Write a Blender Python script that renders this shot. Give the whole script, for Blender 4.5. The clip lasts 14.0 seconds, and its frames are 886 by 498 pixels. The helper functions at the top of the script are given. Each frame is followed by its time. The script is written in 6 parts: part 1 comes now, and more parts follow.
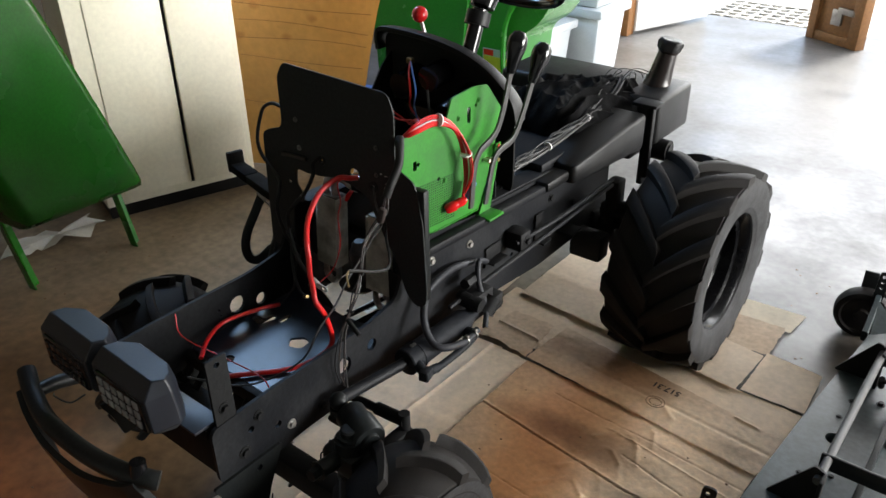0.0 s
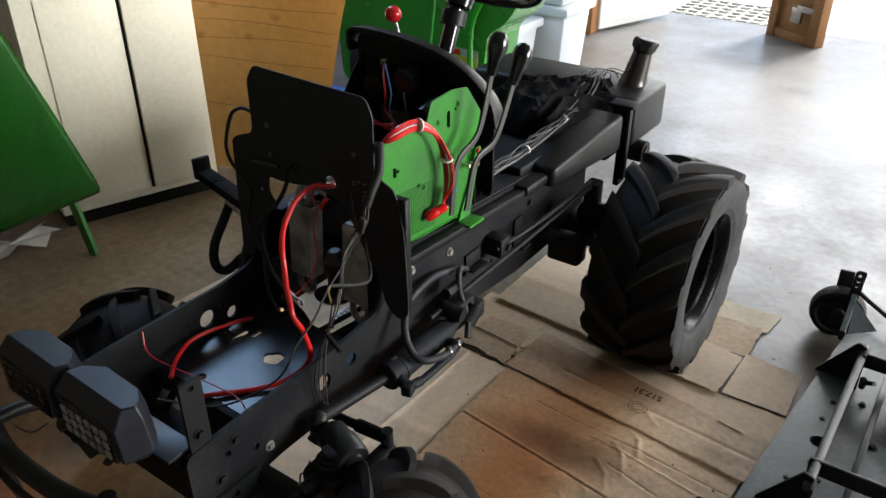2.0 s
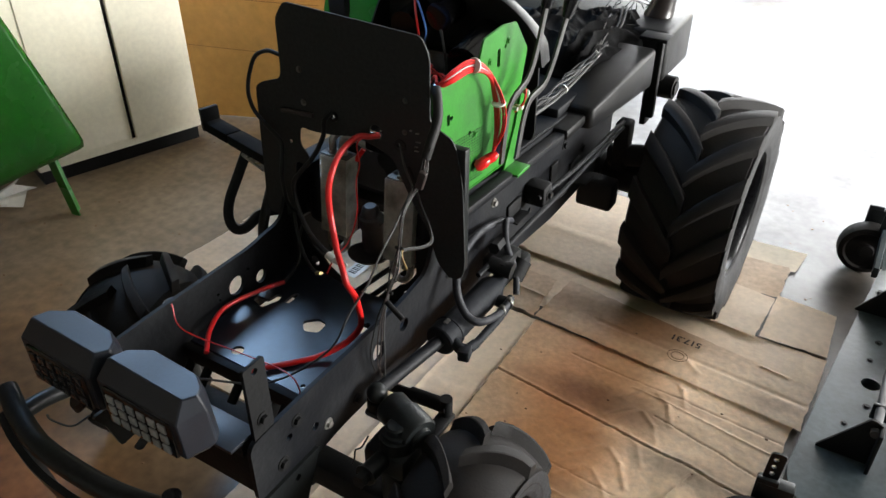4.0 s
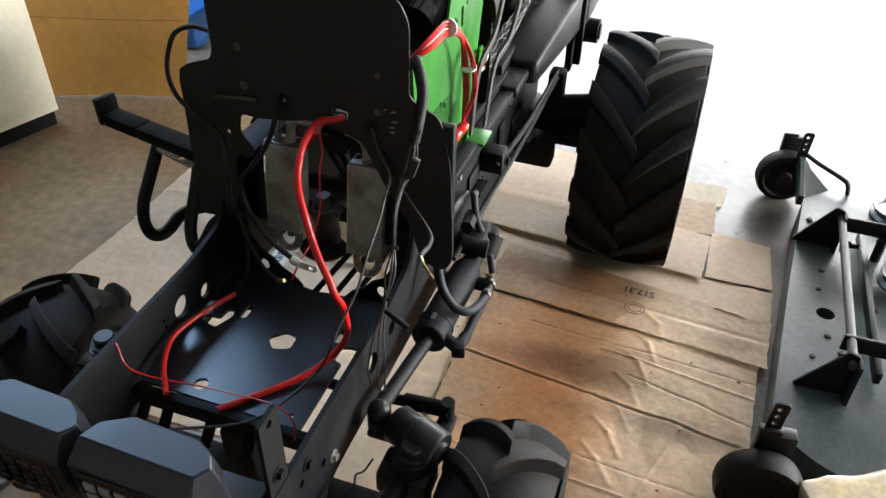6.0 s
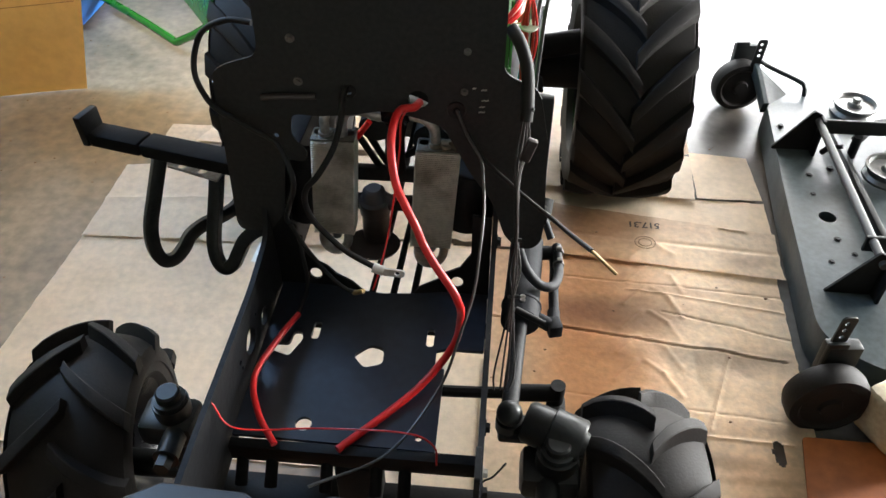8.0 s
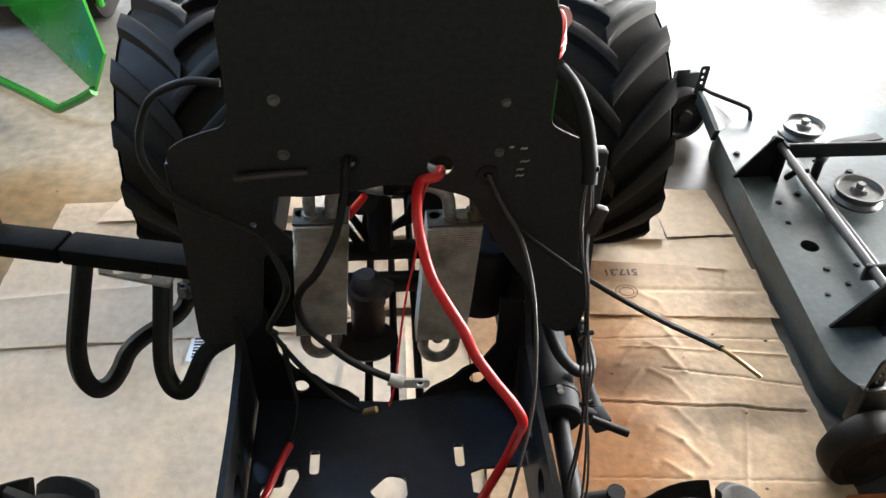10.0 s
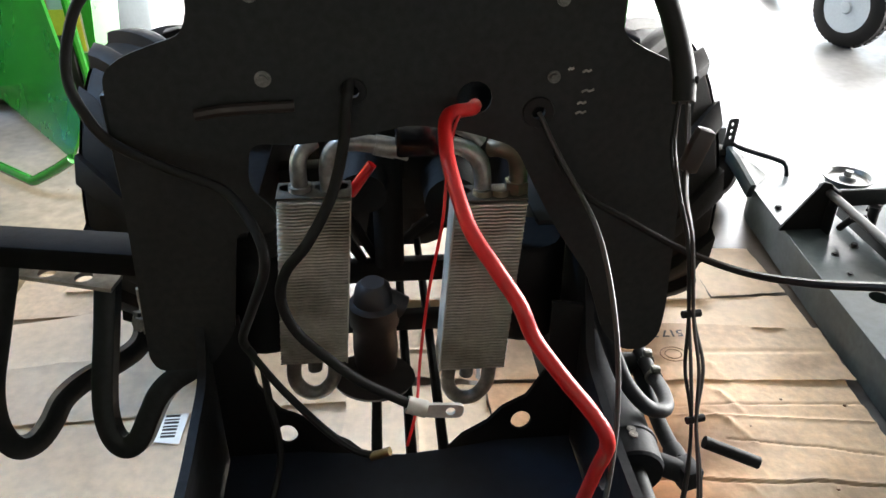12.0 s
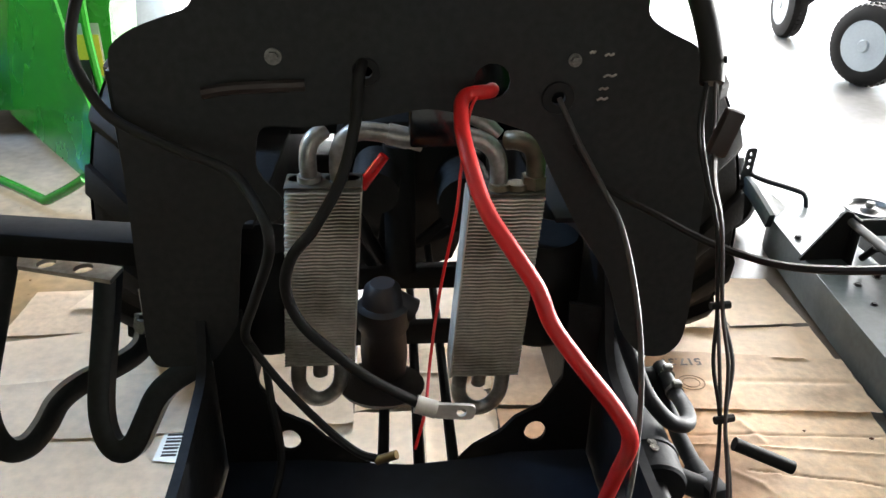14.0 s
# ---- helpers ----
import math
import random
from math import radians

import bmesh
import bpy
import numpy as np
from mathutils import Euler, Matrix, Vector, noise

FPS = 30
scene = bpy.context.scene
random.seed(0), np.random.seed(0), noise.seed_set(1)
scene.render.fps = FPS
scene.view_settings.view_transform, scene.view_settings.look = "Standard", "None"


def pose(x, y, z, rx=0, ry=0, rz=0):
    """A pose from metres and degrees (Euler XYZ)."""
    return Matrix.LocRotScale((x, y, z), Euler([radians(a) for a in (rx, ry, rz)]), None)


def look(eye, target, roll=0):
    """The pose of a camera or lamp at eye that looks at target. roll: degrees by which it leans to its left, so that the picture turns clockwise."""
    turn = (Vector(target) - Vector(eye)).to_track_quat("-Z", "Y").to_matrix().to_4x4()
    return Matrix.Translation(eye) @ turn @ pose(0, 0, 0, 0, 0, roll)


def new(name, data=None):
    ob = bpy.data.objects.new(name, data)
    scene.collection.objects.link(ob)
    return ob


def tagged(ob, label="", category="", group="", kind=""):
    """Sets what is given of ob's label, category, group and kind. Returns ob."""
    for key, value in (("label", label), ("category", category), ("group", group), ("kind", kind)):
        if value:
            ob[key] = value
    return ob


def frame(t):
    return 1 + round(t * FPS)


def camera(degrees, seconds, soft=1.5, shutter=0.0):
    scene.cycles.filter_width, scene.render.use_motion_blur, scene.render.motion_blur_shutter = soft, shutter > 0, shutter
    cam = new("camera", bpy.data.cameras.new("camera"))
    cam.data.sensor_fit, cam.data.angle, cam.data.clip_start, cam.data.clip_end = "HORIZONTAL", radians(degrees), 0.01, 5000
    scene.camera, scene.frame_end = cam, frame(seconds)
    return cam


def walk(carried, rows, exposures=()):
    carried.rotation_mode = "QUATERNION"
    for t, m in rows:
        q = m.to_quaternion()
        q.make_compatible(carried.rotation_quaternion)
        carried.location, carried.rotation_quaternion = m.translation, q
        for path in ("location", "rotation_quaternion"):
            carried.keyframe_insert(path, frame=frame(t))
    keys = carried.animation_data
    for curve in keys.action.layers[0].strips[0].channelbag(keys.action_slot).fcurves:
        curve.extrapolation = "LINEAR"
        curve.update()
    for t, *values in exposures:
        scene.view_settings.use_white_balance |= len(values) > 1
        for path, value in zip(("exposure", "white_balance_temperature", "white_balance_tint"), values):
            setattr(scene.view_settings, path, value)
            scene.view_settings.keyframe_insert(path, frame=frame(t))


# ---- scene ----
cam = camera(58.7, 14.0)
PATH = [
    (0, (1.115, -1.045, 1.433), (0.029, 0.314, 0.446), -0.7),
    (0.5, (1.129, -0.996, 1.432), (0.034, 0.376, 0.472), -0.6),
    (1, (1.132, -0.971, 1.43), (0.046, 0.41, 0.475), -0.2),
    (1.5, (1.108, -0.975, 1.427), (0.048, 0.423, 0.467), 0.2),
    (2, (1.043, -1.019, 1.424), (0.038, 0.397, 0.431), -0.0),
    (2.5, (0.966, -1.08, 1.415), (-0.004, 0.324, 0.372), -0.8),
    (3, (0.91, -1.093, 1.403), (-0.036, 0.297, 0.321), -0.8),
    (3.5, (0.861, -1.041, 1.388), (-0.055, 0.358, 0.29), -0.4),
    (4, (0.815, -1.021, 1.383), (-0.049, 0.39, 0.26), 0.1),
    (4.2, (0.785, -1.022, 1.378), (-0.033, 0.407, 0.242), 0.3),
    (6.3, (0.499, -0.95, 1.347), (0.04, 0.536, 0.089), 1.2),
    (6.5, (0.469, -0.943, 1.348), (0.037, 0.533, 0.069), 1.1),
    (7, (0.351, -0.963, 1.343), (0.045, 0.525, 0.041), -0.2),
    (7.5, (0.231, -0.967, 1.35), (0.036, 0.504, 0.01), -0.3),
    (8, (0.167, -0.909, 1.339), (0.032, 0.558, -0.014), 0.0),
    (8.5, (0.135, -0.847, 1.342), (0.054, 0.631, -0.003), 0.6),
    (8.7, (0.104, -0.798, 1.359), (0.06, 0.647, -0.023), 1.2),
    (10.8, (-0.022, -0.666, 1.125), (0.169, 0.932, -0.061), 0.6),
    (11, (-0.021, -0.649, 1.104), (0.153, 0.963, -0.068), 0.3),
    (11.5, (-0.026, -0.608, 1.042), (0.124, 1.052, -0.063), -0.3),
    (12, (-0.03, -0.588, 0.983), (0.132, 1.126, -0.035), 0.3),
    (12.5, (-0.034, -0.582, 0.946), (0.103, 1.166, -0.015), 0.1),
    (13, (-0.031, -0.581, 0.936), (0.118, 1.187, 0.012), 0.5),
    (13.5, (-0.031, -0.581, 0.935), (0.1, 1.192, 0.019), 0.3),
    (14, (-0.03, -0.582, 0.933), (0.105, 1.186, 0.007), 0.8),
]
walk(cam, [(t, look(eye, target, roll)) for t, eye, target, roll in PATH], [(0, 1.5), (1.0, 1.3), (2.0, 1.27), (3.0, 1.65), (4.2, 1.9), (6.3, 2.12), (7.2, 2.26), (8.0, 2.66), (8.7, 2.72), (10.8, 2.74), (14, 2.9)])

# ---- world, sun and openings ----
world = bpy.data.worlds.new("daylight")
scene.world = world
world.use_nodes = True
wn = world.node_tree.nodes
sky = wn.new("ShaderNodeTexSky")
sky.sky_type, sky.sun_disc = "NISHITA", False
sky.sun_elevation, sky.sun_rotation = radians(44), radians(15)
wn["Background"].inputs[1].default_value = 0.15
world.node_tree.links.new(sky.outputs[0], wn["Background"].inputs[0])
sun_data = bpy.data.lights.new("sun", "SUN")
sun_data.energy, sun_data.angle, sun_data.color = 4.8, radians(14), (1.0, 0.97, 0.93)
sun_ob = new("sun", sun_data)
sun_ob.matrix_world = look((0, 0, 10), (-2.7, -9.9, 0.0))
door_light = bpy.data.lights.new("doorway_daylight", "AREA")
door_light.shape, door_light.size, door_light.size_y, door_light.energy = "RECTANGLE", 4.6, 1.2, 84
door_light.color = (1.0, 0.98, 0.95)
door_ob = new("doorway_daylight", door_light)
door_ob.matrix_world = look((1.3, 4.95, 1.75), (0.6, 0.0, 0.2))
# unseen roof opening, added for blue light from above left
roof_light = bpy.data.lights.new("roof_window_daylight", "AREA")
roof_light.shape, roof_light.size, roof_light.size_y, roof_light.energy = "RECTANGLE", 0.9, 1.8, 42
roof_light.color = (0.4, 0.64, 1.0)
# side opening out of view, added to light cabinet and cardboard from the right
east_light = bpy.data.lights.new("side_door_daylight", "AREA")
east_light.shape, east_light.size, east_light.size_y, east_light.energy = "RECTANGLE", 2.4, 1.7, 60
east_light.color = (1.0, 0.98, 0.95)
east_ob = new("side_door_daylight", east_light)
east_ob.matrix_world = look((4.42, 2.1, 1.25), (-1.0, 1.2, 0.3))
east_light.spread = radians(95)
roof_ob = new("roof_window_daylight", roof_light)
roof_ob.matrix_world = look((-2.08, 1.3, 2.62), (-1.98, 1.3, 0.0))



# ---- materials ----
def material(name, colour, rough=0.5, metal=0.0, vary=0.25, scale=8.0, fine=90.0, bump=0.15, second=None, mask=(0.45, 0.7), spec=0.5, coat=0.0, rough_vary=0.15, per_piece=0.0):
    m = bpy.data.materials.new(name)
    m.use_nodes = True
    n, ln = m.node_tree.nodes, m.node_tree.links
    b = n["Principled BSDF"]
    b.inputs["Metallic"].default_value = metal
    b.inputs["Specular IOR Level"].default_value = spec
    b.inputs["Coat Weight"].default_value = coat
    co = n.new("ShaderNodeTexCoord")
    big, small = n.new("ShaderNodeTexNoise"), n.new("ShaderNodeTexNoise")
    for tex, s, d in ((big, scale, 4), (small, fine, 6)):
        tex.inputs["Scale"].default_value, tex.inputs["Detail"].default_value = s, d
        ln.new(co.outputs["Object"], tex.inputs["Vector"])
    ramp = n.new("ShaderNodeValToRGB")
    ramp.color_ramp.elements[0].position, ramp.color_ramp.elements[1].position = mask
    ln.new(big.outputs["Fac"], ramp.inputs["Fac"])
    mix = n.new("ShaderNodeMix")
    mix.data_type = "RGBA"
    c2 = second or tuple(c * (1 - vary) for c in colour)
    mix.inputs["A"].default_value, mix.inputs["B"].default_value = (*colour, 1), (*c2, 1)
    ln.new(ramp.outputs["Color"], mix.inputs["Factor"])
    grain = n.new("ShaderNodeMix")
    grain.data_type, grain.blend_type = "RGBA", "MULTIPLY"
    grain.inputs["Factor"].default_value = min(1, vary * 1.6)
    gr = n.new("ShaderNodeMapRange")
    gr.inputs["From Min"].default_value, gr.inputs["From Max"].default_value = 0.3, 0.7
    gr.inputs["To Min"].default_value, gr.inputs["To Max"].default_value = 0.55, 1.2
    ln.new(small.outputs["Fac"], gr.inputs["Value"])
    ln.new(mix.outputs["Result"], grain.inputs["A"])
    ln.new(gr.outputs["Result"], grain.inputs["B"])
    last = grain.outputs["Result"]
    if per_piece:
        info, hsv = n.new("ShaderNodeObjectInfo"), n.new("ShaderNodeHueSaturation")
        mr = n.new("ShaderNodeMapRange")
        mr.inputs["To Min"].default_value, mr.inputs["To Max"].default_value = 1 - per_piece, 1 + per_piece
        ln.new(info.outputs["Random"], mr.inputs["Value"])
        ln.new(mr.outputs["Result"], hsv.inputs["Value"])
        ln.new(last, hsv.inputs["Color"])
        last = hsv.outputs["Color"]
    ln.new(last, b.inputs["Base Color"])
    rr = n.new("ShaderNodeMapRange")
    rr.inputs["To Min"].default_value, rr.inputs["To Max"].default_value = max(0.03, rough - rough_vary), min(1, rough + rough_vary)
    ln.new(big.outputs["Fac"], rr.inputs["Value"])
    ln.new(rr.outputs["Result"], b.inputs["Roughness"])
    if bump:
        bp = n.new("ShaderNodeBump")
        bp.inputs["Strength"].default_value, bp.inputs["Distance"].default_value = bump, 0.004
        ln.new(small.outputs["Fac"], bp.inputs["Height"])
        ln.new(bp.outputs["Normal"], b.inputs["Normal"])
    return m


BLACK = material("black_paint", (0.0112, 0.0128, 0.013), 0.4, vary=0.4, scale=7, fine=140, bump=0.06, second=(0.016, 0.0168, 0.0162), mask=(0.5, 0.8), spec=0.2)
BLACK_DULL = material("dusty_black_paint", (0.0046, 0.0047, 0.005), 0.66, vary=0.4, scale=9, fine=120, bump=0.15, second=(0.01, 0.0093, 0.0086), mask=(0.55, 0.85), spec=0.22)
FRAME = material("dusty_frame_paint", (0.0055, 0.006, 0.0075), 0.55, vary=0.45, scale=7, fine=90, bump=0.15, second=(0.019, 0.0195, 0.0205), mask=(0.42, 0.8), spec=0.15)
PLASTIC = material("matt_black_plastic", (0.0045, 0.0045, 0.0047), 0.46, vary=0.35, scale=12, fine=300, bump=0.14, second=(0.009, 0.0088, 0.0085), mask=(0.45, 0.75), spec=0.22)
GLOSS_BLACK = material("gloss_black", (0.004, 0.004, 0.0045), 0.16, vary=0.2, bump=0.02, rough_vary=0.08)
RUBBER = material("tyre_rubber", (0.0066, 0.0053, 0.0046), 0.66, vary=0.45, scale=14, fine=220, bump=0.12, second=(0.0135, 0.0102, 0.008), mask=(0.48, 0.8), spec=0.22)
SIDEWALL = material("dusty_sidewall", (0.03, 0.03, 0.031), 0.7, vary=0.4, scale=16, fine=140, bump=0.2, second=(0.018, 0.0178, 0.0178), mask=(0.42, 0.7), spec=0.2)
HOSE = material("rubber_hose", (0.007, 0.0068, 0.0068), 0.6, vary=0.35, bump=0.1, spec=0.3)
FIREWALL = material("firewall_paint", (0.0195, 0.0215, 0.0215), 0.5, vary=0.4, scale=7, fine=140, bump=0.06, second=(0.025, 0.0265, 0.0255), mask=(0.5, 0.8), spec=0.2)
CYL_PAINT = material("blue_grey_cylinder_paint", (0.009, 0.0102, 0.013), 0.62, vary=0.35, scale=14, fine=120, bump=0.08, second=(0.015, 0.0165, 0.019), spec=0.14)
SLEEVE = material("rubber_sleeve", (0.0045, 0.0045, 0.005), 0.85, vary=0.4, bump=0.1, spec=0.1)
TIN = material("tinned_copper", (0.6, 0.58, 0.53), 0.55, 0.25, vary=0.25, scale=60, bump=0.05)
HYD_HOSE = material("grey_hydraulic_hose", (0.02, 0.021, 0.025), 0.55, vary=0.35, scale=30, fine=200, bump=0.08, spec=0.2)
SLATE = material("slate_plastic", (0.0085, 0.0105, 0.0155), 0.42, vary=0.3, scale=10, fine=220, bump=0.03, second=(0.0125, 0.016, 0.023))
PAN = material("pan_paint", (0.012, 0.016, 0.026), 0.36, vary=0.35, scale=6, fine=60, bump=0.05, second=(0.022, 0.03, 0.046), mask=(0.45, 0.8), spec=0.5)
GREEN = material("green_paint", (0.016, 0.15, 0.012), 0.25, vary=0.2, scale=5, fine=120, bump=0.03, coat=0.2, second=(0.013, 0.12, 0.01))
GREEN_PANEL = material("green_panel_paint", (0.02, 0.165, 0.012), 0.38, vary=0.22, scale=9, fine=160, bump=0.05, second=(0.014, 0.12, 0.01))
RED = material("red_cable", (0.55, 0.012, 0.012), 0.35, vary=0.12, bump=0.02)
RED_KNOB = material("red_knob", (0.5, 0.01, 0.01), 0.18, vary=0.05, bump=0)
WHITE_WIRE = material("white_wire", (0.6, 0.58, 0.55), 0.5, vary=0.1, bump=0)
GREY_WIRE = material("grey_wire", (0.036, 0.035, 0.034), 0.5, vary=0.2, bump=0)
BLUE_WIRE = material("blue_wire", (0.05, 0.14, 0.4), 0.45, vary=0.1, bump=0)
STEEL = material("bare_steel", (0.45, 0.43, 0.4), 0.36, 1.0, vary=0.3, scale=20, fine=200, bump=0.08)
ALU = material("dull_aluminium", (0.78, 0.76, 0.68), 0.4, 0.5, vary=0.2, scale=18, fine=150, bump=0.06, second=(0.36, 0.34, 0.27))
BRASS_DULL = material("tarnished_brass", (0.2, 0.165, 0.11), 0.42, 0.6, vary=0.4, scale=40, fine=160, bump=0.1, second=(0.09, 0.07, 0.045))
CORE = material("dark_core_metal", (0.075, 0.066, 0.05), 0.5, 0.4, vary=0.4, scale=30, fine=160, bump=0.1, second=(0.03, 0.026, 0.02))
DULL_PIPE = material("dull_pipe", (0.36, 0.35, 0.325), 0.36, 0.6, vary=0.35, scale=25, fine=160, bump=0.1, second=(0.17, 0.15, 0.13))
DARK_BROWN = material("dark_brown_plastic", (0.024, 0.016, 0.014), 0.5, vary=0.3, bump=0.1)
BRASS = material("dull_brass", (0.3, 0.21, 0.1), 0.4, 0.9, vary=0.25, bump=0.05)
RIM = material("rim_black", (0.003, 0.003, 0.0035), 0.26, vary=0.3, bump=0.0, rough_vary=0.05, spec=0.1)
# one lens in two tones: shaded and lit looks are in the colour
LENS_SHADED = material("clear_lens_shaded", (0.03, 0.032, 0.034), 0.2, vary=0.4, scale=40, bump=0.02)
LENS_LIT = material("clear_lens_lit", (0.3, 0.31, 0.31), 0.15, vary=0.25, scale=40, bump=0.02)
CREAM = material("cream_enamel", (0.8, 0.76, 0.62), 0.38, vary=0.1, scale=3, fine=60, bump=0.03, second=(0.74, 0.68, 0.53))
PLY = material("plywood", (0.66, 0.41, 0.145), 0.5, vary=0.15, scale=1.6, fine=30, bump=0.06, second=(0.56, 0.33, 0.1))
TRIM_WOOD = material("stained_wood", (0.26, 0.115, 0.035), 0.5, vary=0.3, scale=5, fine=50, bump=0.1)
GREY_BIN = material("grey_bin_plastic", (0.42, 0.45, 0.47), 0.4, vary=0.08, scale=6, bump=0.03)
BLUE_BIN = material("blue_plastic", (0.02, 0.12, 0.4), 0.4, vary=0.1, bump=0.03)
YELLOW = material("yellow_vinyl", (0.5, 0.37, 0.03), 0.4, vary=0.12, bump=0.05)
PAPER = material("paper_label", (0.75, 0.74, 0.7), 0.6, vary=0.08, bump=0)
INK = material("printed_ink", (0.02, 0.014, 0.012), 0.7, vary=0.2, bump=0)
CARD = material("cardboard", (0.69, 0.55, 0.4), 0.64, vary=0.24, scale=4.5, fine=60, bump=0.22, second=(0.56, 0.43, 0.3), mask=(0.4, 0.72), per_piece=0.12)
CARD_PALE = material("pale_cardboard", (0.74, 0.61, 0.46), 0.62, vary=0.16, scale=4, fine=55, bump=0.18, second=(0.64, 0.51, 0.37), mask=(0.5, 0.8), per_piece=0.12)
CARD_WHITE = material("bleached_cardboard", (0.76, 0.68, 0.54), 0.66, vary=0.14, scale=5, fine=60, bump=0.15)
CARD_EDGE = material("torn_cardboard", (0.24, 0.14, 0.08), 0.8, vary=0.4, scale=30, fine=200, bump=0.5)
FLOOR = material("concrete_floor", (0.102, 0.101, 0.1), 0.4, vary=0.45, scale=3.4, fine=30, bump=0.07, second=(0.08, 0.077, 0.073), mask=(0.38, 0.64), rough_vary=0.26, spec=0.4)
WALL_DARK = material("dark_boarded_wall", (0.11, 0.075, 0.045), 0.6, vary=0.35, scale=3, fine=30, bump=0.1)
WALL = material("garage_wall", (0.42, 0.42, 0.39), 0.7, vary=0.2, scale=2, fine=20, bump=0.1)
CEILING = material("garage_ceiling", (0.3, 0.295, 0.28), 0.8, vary=0.12, scale=2, fine=20, bump=0.1)
WHITE_PAINT = material("white_paint", (0.78, 0.78, 0.76), 0.45, vary=0.08, scale=4, bump=0.03)
DRIVE = material("pale_driveway", (0.45, 0.44, 0.4), 0.8, vary=0.2, scale=0.6, fine=20, bump=0.2)
GRASS = material("grass", (0.09, 0.14, 0.035), 0.8, vary=0.4, scale=3, fine=40, bump=0.5)
DECK = material("deck_paint", (0.043, 0.056, 0.059), 0.4, vary=0.4, scale=5, fine=70, bump=0.08, second=(0.02, 0.026, 0.028), mask=(0.4, 0.62), spec=0.38)
CLOTH = material("black_cloth", (0.0065, 0.0065, 0.007), 0.85, vary=0.3, scale=30, fine=300, bump=0.2, spec=0.12)
ORANGE = material("orange_board", (0.42, 0.13, 0.035), 0.5, vary=0.3, scale=4, fine=40, bump=0.1, second=(0.27, 0.075, 0.02))
DECAL_GREY = material("decal_grey", (0.3, 0.3, 0.3), 0.4, vary=0.1, bump=0)
DRIVE_DARK = material("mat_fibre", (0.43, 0.42, 0.385), 0.85, vary=0.3, bump=0.2)
DARK_BAG = material("amber_wrap", (0.42, 0.36, 0.26), 0.22, vary=0.3, scale=14, bump=0.15, second=(0.5, 0.38, 0.2))


BOLT = material("worn_bolt", (0.2, 0.195, 0.18), 0.42, 0.9, vary=0.4, scale=60, fine=400, bump=0.2)
NECK = material("brown_black_plastic", (0.012, 0.007, 0.006), 0.3, vary=0.3, scale=20, fine=200, bump=0.05)
PULLEY = material("dull_pulley", (0.15, 0.15, 0.145), 0.4, 0.8, vary=0.35, scale=30, fine=120, bump=0.1)


# ---- mesh helpers ----
def part(name, bm, mat, parent=None, label="", smooth=40):
    bmesh.ops.recalc_face_normals(bm, faces=bm.faces)
    me = bpy.data.meshes.new(name)
    bm.to_mesh(me)
    bm.free()
    me.materials.append(mat)
    if smooth:
        for p in me.polygons:
            p.use_smooth = True
        me.set_sharp_from_angle(angle=radians(smooth))
    ob = new(name, me)
    if parent is not None:
        ob.parent = parent
        ob.matrix_parent_inverse = parent.matrix_world.inverted()
    if label:
        tagged(ob, label)
    return ob


def thing(name, label, category, at=(0, 0, 0), group="", kind=""):
    ob = new(name)
    ob.empty_display_size = 0.1
    ob.location = at
    bpy.context.view_layer.update()
    return tagged(ob, label, category, group, kind)


def bm_new():
    return bmesh.new()


def box(bm, x0, x1, y0, y1, z0, z1, bevel=0.0, m=None, seg=2):
    r = bmesh.ops.create_cube(bm, size=1)
    vs = r["verts"]
    for v in vs:
        v.co = Vector((x0 + (v.co.x + 0.5) * (x1 - x0), y0 + (v.co.y + 0.5) * (y1 - y0), z0 + (v.co.z + 0.5) * (z1 - z0)))
    if bevel:
        es = list({e for v in vs for e in v.link_edges})
        r = bmesh.ops.bevel(bm, geom=es, offset=bevel, segments=seg, affect="EDGES", profile=0.5)
        vs = list({v for f in r["faces"] for v in f.verts} | {v for v in vs if v.is_valid})
    if m is not None:
        bmesh.ops.transform(bm, matrix=m, verts=vs)
    return vs


def basis(d):
    d = Vector(d).normalized()
    a = Vector((0, 0, 1)) if abs(d.z) < 0.9 else Vector((1, 0, 0))
    u = d.cross(a).normalized()
    return d, u, d.cross(u)


def cyl(bm, p0, p1, r0, r1=None, seg=20, cap=True):
    r1 = r0 if r1 is None else r1
    p0, p1 = Vector(p0), Vector(p1)
    d, u, w = basis(p1 - p0)
    rings = []
    for p, r in ((p0, r0), (p1, r1)):
        rings.append([bm.verts.new(p + r * (u * math.cos(a) + w * math.sin(a))) for a in [2 * math.pi * i / seg for i in range(seg)]])
    for i in range(seg):
        j = (i + 1) % seg
        bm.faces.new((rings[0][i], rings[0][j], rings[1][j], rings[1][i]))
    if cap:
        bm.faces.new(rings[0][::-1])
        bm.faces.new(rings[1])


def lathe(bm, profile, centre, axis, seg=48, closed=False, cap=True):
    """Turn (distance along axis, radius) pairs round an axis."""
    c = Vector(centre)
    d, u, w = basis(axis)
    rings = []
    for a, r in profile:
        rings.append([bm.verts.new(c + d * a + r * (u * math.cos(t) + w * math.sin(t))) for t in [2 * math.pi * i / seg for i in range(seg)]])
    n = len(rings)
    for k in range(n if closed else n - 1):
        A, B = rings[k], rings[(k + 1) % n]
        for i in range(seg):
            j = (i + 1) % seg
            bm.faces.new((A[i], A[j], B[j], B[i]))
    if cap and not closed:
        for ring, r in ((rings[0], profile[0][1]), (rings[-1], profile[-1][1])):
            if r > 1e-4:
                bm.faces.new(ring)


